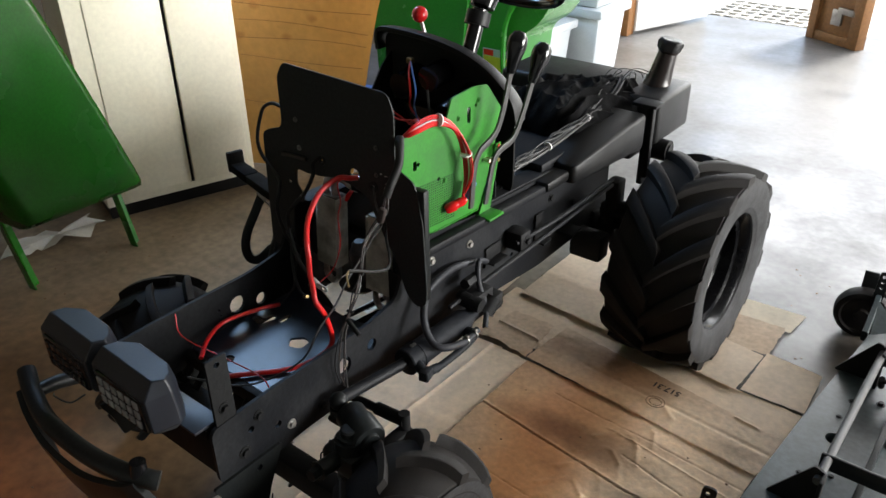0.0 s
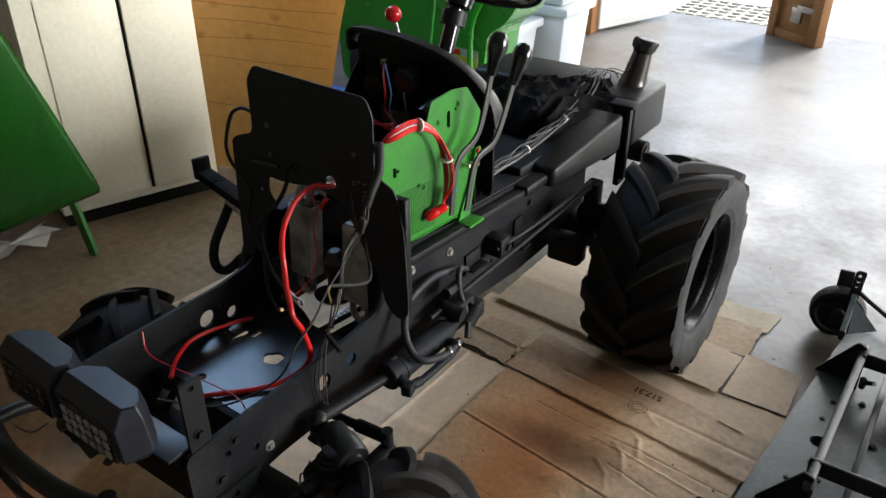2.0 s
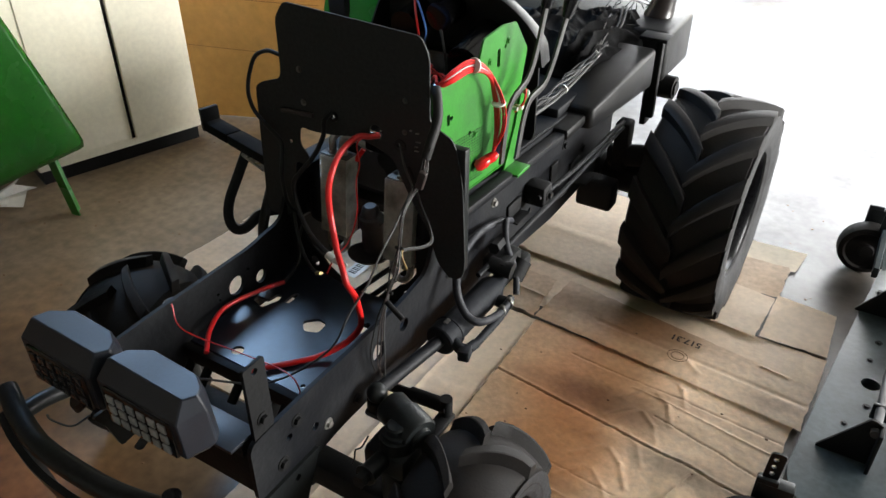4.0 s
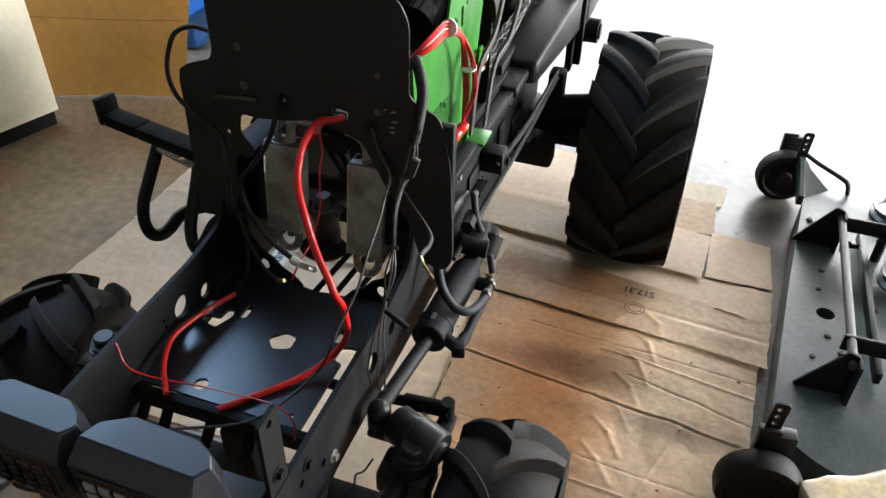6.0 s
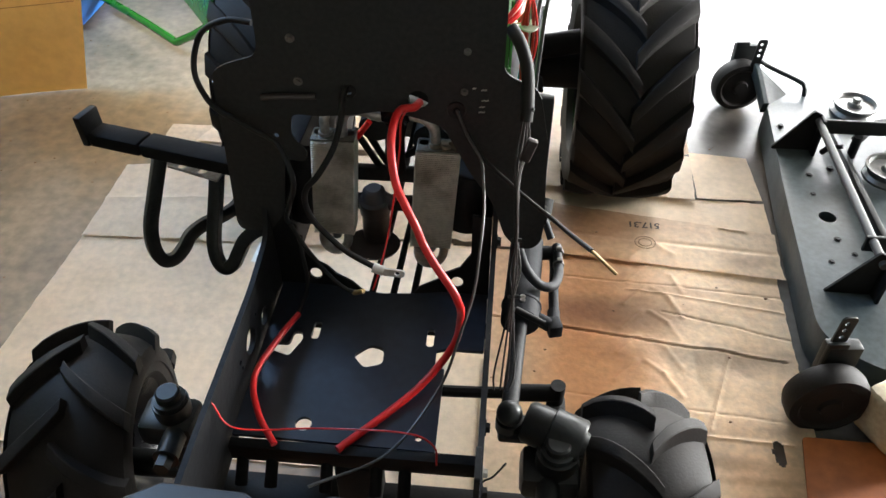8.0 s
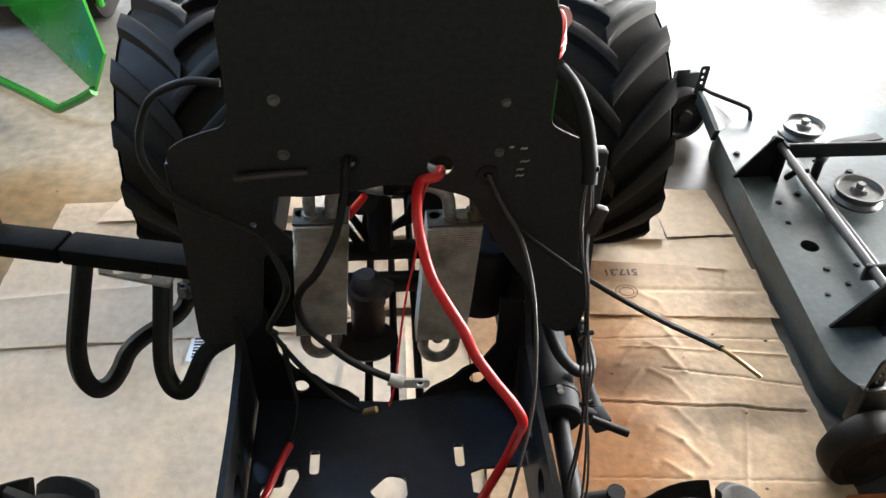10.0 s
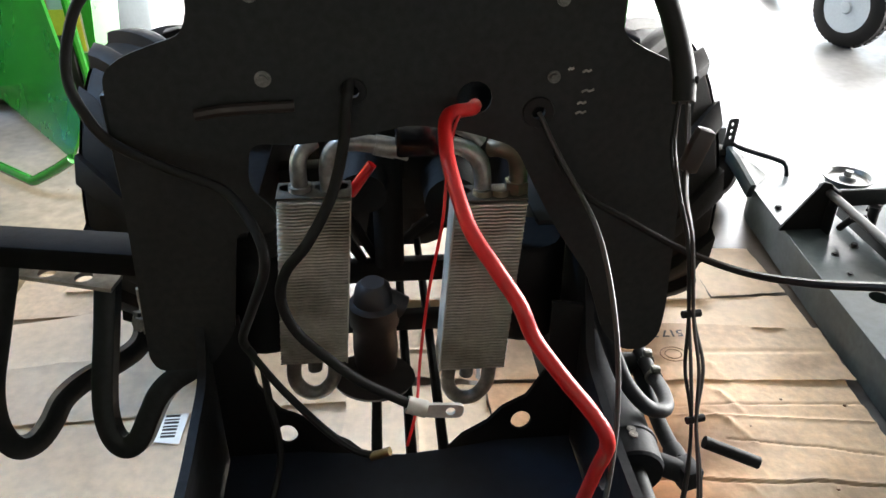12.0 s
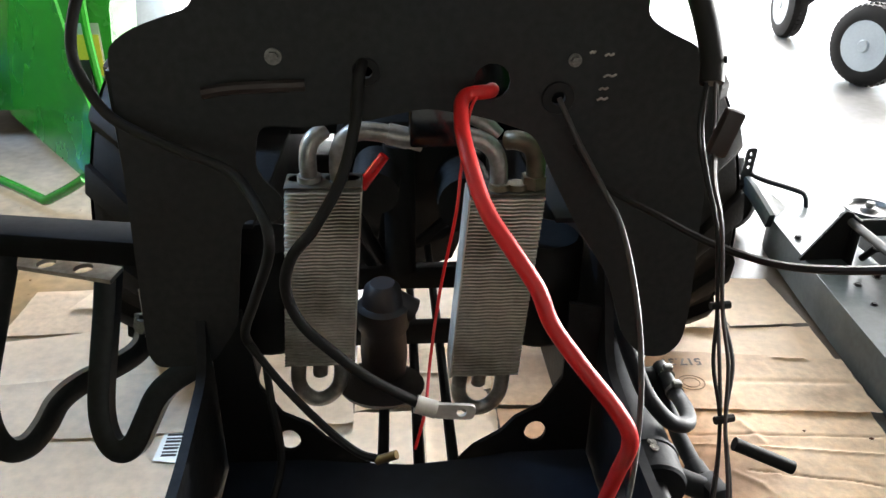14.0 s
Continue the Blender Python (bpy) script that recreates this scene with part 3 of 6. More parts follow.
cyl(bm, (CX - 0.44, REAR_Y, 0.325), (CX + 0.44, REAR_Y, 0.325), 0.05)
box(bm, CX - 0.2, CX + 0.2, REAR_Y - 0.06, REAR_Y + 0.06, 0.27, 0.39, 0.02)
box(bm, CX + 0.17, CX + 0.27, 0.74, 0.8, 0.28, 0.36, 0.01)
part("transaxle", bm, BLACK_DULL, tractor, "dull black transaxle housing")

# firewall plate with its arch
outline = rounded([(-0.138, 0.972), (0.148, 0.962), (0.164, 0.93), (0.163, 0.818), (0.183, 0.806), (0.206, 0.796), (0.215, 0.78), (0.229, 0.711), (0.236, 0.56), (0.234, 0.528), (0.222, 0.512), (0.2, 0.512), (0.178, 0.535), (0.157, 0.60), (0.124, 0.65), (0.098, 0.70), (0.085, 0.728), (0.045, 0.742), (0.0, 0.75), (-0.045, 0.74), (-0.095, 0.735), (-0.128, 0.738), (-0.134, 0.70), (-0.112, 0.675), (-0.118, 0.655), (-0.148, 0.66), (-0.162, 0.557), (-0.188, 0.518), (-0.235, 0.516), (-0.242, 0.53), (-0.236, 0.653), (-0.2295, 0.797), (-0.213, 0.809), (-0.188, 0.818), (-0.168, 0.824), (-0.161, 0.84), (-0.16, 0.94)], 0.012)
bm = bm_new()
plate(bm, "y", 0.0, 0.003, outline, [circle(-0.046, 0.778, 0.009), circle(0.05, 0.77, 0.014), circle(0.1, 0.757, 0.011), circle(-0.155, 0.70, 0.004, 8)])
firewall = part("firewall", bm, FIREWALL, tractor, "satin black steel firewall plate", smooth=25)
for x, z in ((-0.115, 0.853), (0.115, 0.845), (-0.112, 0.79), (0.112, 0.786)):
    bm = bm_new()
    bolt(bm, (x, 0, z), (0, -1, 0), 0.0042 if x < 0 else 0.0034, 0.004)
    part("firewall_bolt", bm, BOLT, firewall, "worn steel bolt head")
# rings added in two holes so less daylight shows through
for x, z, r in ((-0.046, 0.778, 0.009), (0.1, 0.757, 0.011)):
    bm = bm_new()
    lathe(bm, [(-0.002, r * 0.5), (-0.002, r * 1.12), (0.0, r * 1.2), (0.004, r * 1.1), (0.004, r * 0.5)], (x + 0.0015, 0.0, z), (0, 1, 0), seg=20, closed=True)
    part("grommet", bm, HOSE, firewall, "black rubber grommet added to darken the hole", smooth=40)
# box added behind the right hole to block the bright background
bm = bm_new()
box(bm, 0.085, 0.125, 0.02, 0.032, 0.735, 0.775, 0.004)
part("hose_clip", bm, BLACK_DULL, firewall)
bm = bm_new()
tube(bm, [(-0.165, -0.004, 0.764), (-0.14, -0.006, 0.768), (-0.09, -0.003, 0.769)], 0.0045)
part("raised_bead", bm, DARK_BROWN, firewall, "scuffed raised bead")
for x, z, w in ((0.125, 0.792, 0.006), (0.138, 0.79, 0.01), (0.14, 0.774, 0.014), (0.136, 0.764, 0.01), (0.136, 0.756, 0.012)):
    bm = bm_new()
    tube(bm, [(x - w * 0.35, -0.0006, z - 0.001), (x - w * 0.1, -0.0006, z + 0.0005), (x + w * 0.1, -0.0006, z - 0.0004), (x + w * 0.35, -0.0006, z + 0.001)], 0.0009, seg=6)
    part("paint_chip", bm, STEEL, firewall, "bare metal paint chip")
# wing stiffeners that close the back of the firewall
for x0, x1 in ((-0.236, -0.205), (0.2, 0.232)):
    bm = bm_new()
    box(bm, x0, x1, 0.003, 0.02, 0.53, 0.78, 0.003)
    part("firewall_flange", bm, BLACK, tractor)
for k in (-1, 1):
    # upright web of the engine bay that carries the arch, with a slotted ear
    x0 = RAIL_L + 0.009 if k < 0 else RAIL_R - 0.009
    ear = -0.128 if k < 0 else 0.106
    bm = bm_new()
    plate(bm, "y", 0.002, 0.005, [(x0, 0.392), (x0, 0.565), (x0 - k * 0.03, 0.57), (ear + k * 0.022, 0.49), (ear + k * 0.004, 0.458), (ear - k * 0.02, 0.444), (ear - k * 0.034, 0.427), (ear - k * 0.06, 0.41), (ear - k * 0.075, 0.392)], [circle(ear, 0.426, 0.0105, 16, 0.013)])
    part("rail_gusset", bm, BLACK_DULL, tractor, "black upright web with a slotted ear", smooth=30)
    bm = bm_new()
    lathe(bm, [(0, 0), (0, 0.036), (0.006, 0.041), (0.1, 0.041), (0.106, 0.036), (0.106, 0)], (x0 - k * 0.042, 0.085, 0.49), (0, 0.05, 1), seg=24)
    part("filter_can", bm, BLACK_DULL, tractor, "dull black filter can", smooth=40)


# oil coolers
def cooler(x0, x1, z0, z1, plate_x, y0=0.036, y1=0.072):
    def lean(b):
        for v in b.verts:
            v.co.x += 0.074 * (v.co.z - z1)
        return b

    bm = bm_new()
    n = 54
    for i in range(n):
        z = z0 + (z1 - z0) * (i + 0.5) / n
        j = 0.0003 * math.sin(i * 2.4)
        steps = 12
        rows = []
        for s in range(steps + 1):
            x = x0 + j + (x1 - x0) * s / steps
            dz = 0.0003 * math.sin(s * 1.57)
            rows.append([bm.verts.new((x, y, z + dz + e)) for y, e in ((y0, -0.0007), (y1, -0.0004), (y1, 0.0004), (y0, 0.0007))])
        for A, B in zip(rows, rows[1:]):
            for k in range(4):
                bm.faces.new((A[k], A[(k + 1) % 4], B[(k + 1) % 4], B[k]))
    fins = bm
    bm = bm_new()
    box(bm, plate_x - 0.0008, plate_x + 0.0008, y0 - 0.001, y1 + 0.001, z0, z1)
    c = part("oil_cooler", lean(bm), ALU, tractor, "grey finned aluminium oil cooler")
    # core tubes, enlarged and darkened so the gaps between fins look shaded
    for k in range(4):
        bm = bm_new()
        x = x0 + (x1 - x0) * (k + 0.5) / 4
        cyl(bm, (x, (y0 + y1) / 2 + 0.006, z0 - 0.002), (x, (y0 + y1) / 2 + 0.006, z1 + 0.003), 0.0073, seg=12)
        part("core_tube", lean(bm), CORE, c, "core tube darkened to shade the fin gaps")
    bm = bm_new()
    box(bm, x0 - 0.001, x1 + 0.001, y0 + 0.003, y1, z1 + 0.0005, z1 + 0.003, 0.0008)
    part("header_plate", lean(bm), CORE, c, "grimy header plate")
    tagged(part("cooling_fin", lean(fins), ALU, c, smooth=0), "thin wavy cooling fins", kind="stuff")
    xa, xb, y = x0 + 0.012, x1 - 0.012, (y0 + y1) / 2
    bm = bm_new()
    tube(bm, [(xa, y, z0 + 0.003), (xa, y, z0 - 0.032), (xa + 0.012, y, z0 - 0.05), (xb - 0.012, y, z0 - 0.05), (xb, y, z0 - 0.032), (xb, y, z0 + 0.003)], 0.0075, seg=12)
    tube(bm, [((xa + xb) / 2, y + 0.012, z0 + 0.003), ((xa + xb) / 2, y + 0.012, z0 - 0.03)], 0.0075, seg=12)
    part("u_bend", lean(bm), DULL_PIPE, c, "bare metal return bend")
    return c


left_cooler = cooler(-0.118, -0.054, 0.486, 0.666, -0.053)
right_cooler = cooler(0.041, 0.106, 0.468, 0.657, 0.04)
bm = bm_new()
tube(bm, [(-0.098, 0.055, 0.66), (-0.098, 0.055, 0.692), (-0.094, 0.06, 0.704), (-0.084, 0.068, 0.71)], 0.0075, seg=12)
cyl(bm, (-0.098, 0.055, 0.668), (-0.098, 0.055, 0.674), 0.0105, seg=14)
part("pipe_stub", bm, DULL_PIPE, left_cooler, "dull steel pipe stub")
bm = bm_new()
tube(bm, [(-0.072, 0.055, 0.66), (-0.072, 0.055, 0.69), (-0.066, 0.055, 0.706), (-0.052, 0.055, 0.713), (-0.028, 0.055, 0.71), (0.0, 0.055, 0.702)], 0.008, seg=14)
cyl(bm, (-0.03, 0.055, 0.7105), (-0.012, 0.055, 0.706), 0.0095, seg=14)
part("cooler_pipe", bm, DULL_PIPE, left_cooler, "dull steel pipe")
bm = bm_new()
tube(bm, [(0.0, 0.06, 0.712), (0.03, 0.058, 0.708), (0.048, 0.057, 0.704), (0.06, 0.056, 0.696), (0.066, 0.055, 0.682), (0.067, 0.055, 0.65)], 0.008, seg=14)
tube(bm, [(0.006, 0.075, 0.727), (0.03, 0.072, 0.724), (0.052, 0.068, 0.716), (0.066, 0.066, 0.704)], 0.007, seg=12)
part("cooler_pipe", bm, DULL_PIPE, right_cooler, "dull steel pipe")
for x in (0.067, 0.083):
    bm = bm_new()
    cyl(bm, (x, 0.052, 0.657), (x, 0.052, 0.665), 0.0105, 0.009, seg=16)
    part("braze_collar", bm, BRASS_DULL, right_cooler, "tarnished brazed collar")
bm = bm_new()
tube(bm, [(0.098, 0.055, 0.65), (0.099, 0.055, 0.682), (0.094, 0.055, 0.697), (0.083, 0.058, 0.702), (0.074, 0.064, 0.70)], 0.0085, seg=14)
cyl(bm, (0.098, 0.055, 0.657), (0.098, 0.055, 0.671), 0.0115, seg=6)
part("elbow", bm, BRASS_DULL, right_cooler, "tarnished brown elbow fitting")
bm = bm_new()
box(bm, -0.012, 0.03, 0.045, 0.065, 0.70, 0.738, 0.004)
part("pipe_clamp", bm, GLOSS_BLACK, tractor)

# headlight pair
for x0, x1 in ((-0.198, -0.032), (-0.026, 0.143)):
    bm = bm_new()
    top = [(x0 + 0.002, -0.558), (x1 - 0.014, -0.563), (x1 - 0.002, -0.545), (x1 - 0.012, -0.530), (x1 - 0.035, -0.516), (x0 + 0.045, -0.512), (x0 + 0.012, -0.532)]
    def ring(z, dy, dx, back):
        out = []
        for i, (x, y) in enumerate(top):
            if i < 2:
                out.append((x + (-dx if i == 0 else dx), y - dy, z))
            else:
                out.append((x + (dx if x > (x0 + x1) / 2 else -dx), y + back, z))
        return out
    rings = [ring(0.632, 0, 0, 0), ring(0.606, 0.022, 0.006, 0.004), ring(0.54, 0.020, 0.008, 0.008), ring(0.522, 0.004, -0.006, 0.004)]
    vs = [[bm.verts.new(p) for p in r] for r in rings]
    for A, B in zip(vs, vs[1:]):
        for j in range(len(top)):
            bm.faces.new((A[j], A[(j + 1) % len(top)], B[(j + 1) % len(top)], B[j]))
    bm.faces.new(vs[0][::-1])
    bm.faces.new(vs[-1])
    bmesh.ops.bevel(bm, geom=[e for e in bm.edges], offset=0.0018, segments=1, affect="EDGES")
    light = part("headlight", bm, SLATE, tractor, "slate grey plastic headlight with gridded lens", smooth=20)
    bm = bm_new()
    box(bm, x0 + 0.012, x1 - 0.02, -0.5865, -0.578, 0.535, 0.602, 0.003)
    part("lens_frame", bm, GLOSS_BLACK, light, "black lens grid")
    cell, row = (x1 - x0 - 0.044) / 6, 0.0195
    for i in range(6):
        for j in range(3):
            x, z = x0 + 0.018 + cell * (i + 0.5), 0.539 + row * (j + 0.5)
            bm = bm_new()
            box(bm, x - cell * 0.36, x + cell * 0.36, -0.589, -0.586, z - row * 0.38, z + row * 0.38, 0.0012)
            # right lamp's panes take the lit tone, the left lamp's the shaded one
            part("lens_pane", bm, LENS_LIT if x0 > -0.1 else LENS_SHADED, light)
bm = bm_new()
box(bm, 0.02, 0.15, -0.52, -0.465, 0.496, 0.502, 0.001)
part("headlight_shelf", bm, SLATE, tractor, "slate grey headlight shelf")
bm = bm_new()
box(bm, -0.17, 0.15, -0.50, -0.47, 0.47, 0.495, 0.002)
part("grille_bar", bm, BLACK_DULL, tractor)
# grille brackets
for x, y, h, w in ((0.159, -0.464, 0.636, 0.042),):
    bm = bm_new()
    plate(bm, "x", x, 0.006, rounded([(y - w / 2, 0.42), (y + w / 2, 0.42), (y + w / 2, h), (y - w / 2, h)], 0.004), [circle(y, h - 0.014, 0.006, 10)])
    bolt(bm, (x + 0.006, y, 0.53), (1, 0, 0), 0.008, 0.008)
    part("grille_bracket", bm, BLACK_DULL, tractor)
# hanging front hook plate
for x in (RAIL_R, RAIL_L - 0.006):
    bm = bm_new()
    plate(bm, "x", x, 0.006, rounded([(-0.52, 0.38), (-0.36, 0.38), (-0.40, 0.30), (-0.415, 0.255), (-0.45, 0.235), (-0.465, 0.25), (-0.44, 0.262), (-0.445, 0.285), (-0.485, 0.28), (-0.50, 0.34)], 0.008), [circle(-0.42, 0.36, 0.007, 10)])
    part("hook_plate", bm, BLACK, tractor)

# bumper
bm = bm_new()
tube(bm, [(-0.222, -0.618, 0.522), (-0.17, -0.636, 0.5), (-0.1, -0.65, 0.487), (0.02, -0.652, 0.487), (0.11, -0.642, 0.492), (0.165, -0.622, 0.49), (0.178, -0.612, 0.486)], 0.0165, seg=14)
bumper = part("bumper", bm, BLACK, tractor, "glossy black bent tube bumper over a flat guard plate")
bm = bm_new()
tube(bm, [(-0.225, -0.628, 0.452), (-0.16, -0.648, 0.425), (-0.08, -0.66, 0.41), (0.03, -0.66, 0.412), (0.12, -0.645, 0.43), (0.165, -0.625, 0.447)], 0, flat=(0.05, 0.007, (0, -0.25, 1)), n=6)
part("guard_plate", bm, BLACK, bumper, "curved black guard plate", smooth=35)
bm = bm_new()
tube(bm, [(-0.18, -0.63, 0.50), (-0.185, -0.58, 0.49), (-0.19, -0.5, 0.46)], 0.014, seg=10)
part("bumper_arm", bm, BLACK, bumper)
bm = bm_new()
cyl(bm, (0.15, -0.63, 0.49), (0.15, -0.626, 0.522), 0.015, 0.013)
part("bumper_stud", bm, GLOSS_BLACK, bumper)

# front axle, knuckles, steering cylinder
bm = bm_new()
box(bm, CX - 0.3, CX + 0.3, FRONT_Y - 0.028, FRONT_Y + 0.028, 0.17, 0.23, 0.012)
box(bm, CX - 0.03, CX + 0.03, FRONT_Y - 0.04, FRONT_Y + 0.04, 0.2, 0.36, 0.012)
part("front_axle", bm, BLACK_DULL, tractor, "dull black front axle beam")
for s in (-1, 1):
    x = CX + s * 0.285
    ky = FRONT_Y if s > 0 else -0.242
    bm = bm_new()
    cyl(bm, (x, ky, 0.2), (x, ky, 0.385), 0.03 if s > 0 else 0.027)
    lathe(bm, [(0, 0), (0, 0.024), (0.008, 0.024), (0.009, 0.018), (0.02, 0.018), (0.023, 0.015), (0.023, 0)], (x, ky, 0.385), (0, 0, 1), seg=24)
    box(bm, x - 0.05, x + 0.035, ky - 0.035, ky + 0.03, 0.31, 0.36, 0.012)
    cyl(bm, (x, ky, 0.21), (x + s * 0.15, ky, 0.208), 0.022)
    cyl(bm, (x - s * 0.01, ky - 0.03, 0.345), (x - s * 0.012, ky - 0.075, 0.35), 0.017)
    bolt(bm, (x - s * 0.012, ky - 0.075, 0.35), (0, -1, 0.1), 0.013, 0.02)
    if s > 0:
        lathe(bm, [(-0.05, 0), (-0.05, 0.026), (-0.044, 0.031), (-0.012, 0.031), (-0.01, 0.035), (0.034, 0.035), (0.038, 0.032), (0.038, 0.02), (0.044, 0.018), (0.044, 0)], (x, ky + 0.03, 0.385), (1, -0.35, -0.1), seg=28)
    part("steering_knuckle", bm, BLACK, tractor, "greasy black steering knuckle")
bm = bm_new()
axis = Vector((0.010, 0.222, 0.008)).normalized()
lathe(bm, [(0.0, 0.0), (0.0, 0.029), (0.003, 0.0315), (0.034, 0.0315), (0.035, 0.033), (0.039, 0.033), (0.041, 0.0295), (0.19, 0.0285), (0.215, 0.018), (0.26, 0.018), (0.26, 0.0)], (0.212, -0.05, 0.394), axis, seg=32)
cylinder = part("steering_cylinder", bm, CYL_PAINT, tractor, "blue-grey painted hydraulic steering cylinder", smooth=30)
for nm, p0, p1, rr in (("clevis_pin", (0.222, 0.2, 0.40), (0.225, 0.24, 0.405), 0.014), ("port_boss", (0.232, -0.036, 0.398), (0.262, -0.046, 0.39), 0.0115), ("port_boss", (0.235, 0.12, 0.395), (0.268, 0.125, 0.392), 0.013)):
    bm = bm_new()
    cyl(bm, p0, p1, rr, seg=24)
    part(nm, bm, CYL_PAINT, cylinder)
bm = bm_new()
box(bm, -0.0115, 0.0115, -0.014, 0.014, -0.0125, 0.0125, 0.004, Matrix.Translation((0.267, -0.047, 0.389)) @ Matrix.Rotation(0.25, 4, "Z"))
part("port_elbow", bm, CYL_PAINT, cylinder)
for y in (-0.028, -0.02):
    bm = bm_new()
    bolt(bm, (0.214, y, 0.4265), (0.1, 0, 1), 0.003, 0.002)
    part("cap_screw", bm, BOLT, cylinder)
bm = bm_new()
box(bm, 0.205, 0.25, 0.23, 0.27, 0.385, 0.43, 0.01)
part("clevis", bm, BLACK_DULL, cylinder)
bm = bm_new()
tube(bm, [(0.266, -0.04, 0.389), (0.268, -0.01, 0.382), (0.268, 0.035, 0.38), (0.27, 0.09, 0.384), (0.268, 0.13, 0.39)], 0.0085, seg=12)
cyl(bm, (0.2665, -0.034, 0.388), (0.2675, -0.008, 0.382), 0.0105, seg=14)
part("transfer_pipe", bm, CYL_PAINT, cylinder)
bm = bm_new()
cyl(bm, (0.2, -0.225, 0.41), (0.212, -0.046, 0.394), 0.0125)
part("piston_rod", bm, FRAME, cylinder, "bare steel piston rod")
bm = bm_new()
bmesh.ops.create_uvsphere(bm, u_segments=16, v_segments=10, radius=0.019, matrix=Matrix.Translation((0.2, -0.235, 0.408)))
cyl(bm, (0.2, -0.235, 0.375), (0.2, -0.235, 0.395), 0.019)
box(bm, 0.185, 0.28, -0.258, -0.212, 0.365, 0.378, 0.006)
part("ball_joint", bm, BLACK, tractor)
bm = bm_new()
tube(bm, [(-0.2, -0.13, 0.305), (0.1, -0.13, 0.31), (0.275, -0.13, 0.325)], 0.0095)
cyl(bm, (0.2, -0.13, 0.318), (0.28, -0.13, 0.326), 0.014)
cyl(bm, (0.277, -0.13, 0.30), (0.277, -0.13, 0.345), 0.012)
box(bm, 0.262, 0.292, -0.23, -0.12, 0.295, 0.307, 0.004)
part("tie_rod", bm, BLACK_DULL, tractor)
hose = [(0.18, 0.255, 0.493), (0.185, 0.149, 0.523), (0.192, 0.061, 0.516), (0.202, 0.03, 0.487), (0.216, 0.015, 0.456), (0.238, 0.008, 0.43), (0.257, 0.011, 0.42), (0.268, 0.026, 0.415), (0.274, 0.055, 0.408), (0.275, 0.09, 0.402), (0.272, 0.13, 0.405)]
cable("hydraulic_hose", hose, 0.0082, HYD_HOSE, tractor, "grey-black hydraulic hose", 12)
for y in (0.082, 0.112):
    bm = bm_new()
    cyl(bm, (0.275, y, 0.4025), (0.275, y + 0.005, 0.4025), 0.0098, seg=16)
    box(bm, 0.271, 0.281, y - 0.002, y + 0.007, 0.409, 0.417, 0.002)
    part("hose_clamp", bm, BOLT, tractor, "worn steel hose clamp")
cable("hydraulic_hose", [(0.195, 0.27, 0.49), (0.205, 0.225, 0.512), (0.22, 0.205, 0.47), (0.245, 0.2, 0.42), (0.265, 0.17, 0.385)], 0.007, HYD_HOSE, tractor, "grey-black hydraulic hose", 12)
bm = bm_new()
for a, b in (((0.21, 0.165, 0.483), (0.205, 0.215, 0.478)),):
    cyl(bm, a, b, 0.013, seg=6)
cyl(bm, (0.2, 0.17, 0.44), (0.25, 0.175, 0.435), 0.018)
box(bm, 0.185, 0.24, 0.16, 0.24, 0.42, 0.455, 0.008)
cyl(bm, (0.24, 0.2, 0.4), (0.245, 0.23, 0.43), 0.022)
part("hose_fitting", bm, BLACK_DULL, tractor)
bm = bm_new()
tube(bm, [(0.2, 0.12, 0.44), (0.21, 0.28, 0.455), (0.225, 0.5, 0.475), (0.235, 0.82, 0.495)], 0.006)
tube(bm, [(0.205, 0.38, 0.492), (0.225, 0.55, 0.5), (0.235, 0.82, 0.512)], 0.006)
part("lift_rod", bm, FRAME, tractor, "dusty steel lift rods")
bm = bm_new()
box(bm, RAIL_R + 0.001, RAIL_R + 0.05, 0.385, 0.43, 0.465, 0.515, 0.006)
bolt(bm, (RAIL_R + 0.05, 0.41, 0.49), (1, 0, 0), 0.009, 0.008)
part("rod_bracket", bm, BLACK_DULL, tractor)

# bar and bent hooks beside the firewall
d = Vector((0.2, -0.06, 0.012)).normalized()
m = Matrix.Translation((-0.497, 0.112, 0.605)) @ d.to_track_quat("X", "Z").to_matrix().to_4x4()
bm = bm_new()
box(bm, 0.0, 0.1, -0.02, 0.02, -0.012, 0.012, 0.004, m)
pedal = part("pedal_bar", bm, SLEEVE, tractor, "black square-tube pedal bar", smooth=30)
bm = bm_new()
box(bm, 0.103, 0.30, -0.02, 0.02, -0.012, 0.012, 0.004, m)
part("pedal_bar", bm, SLEEVE, tractor, smooth=30)
bm = bm_new()
box(bm, -0.014, 0.0, -0.022, 0.022, -0.012, 0.042, 0.003, m)
part("end_stop", bm, BLACK_DULL, pedal, smooth=30)
bm = bm_new()
plate(bm, "z", 0.586, 0.004, [(-0.372, 0.088), (-0.362, 0.058), (-0.272, 0.028), (-0.268, 0.052)], [circle(-0.338, 0.062, 0.0085, 16), circle(-0.302, 0.051, 0.0085, 16)])
part("pedal_strip", bm, DULL_PIPE, pedal, "worn steel strip", smooth=30)
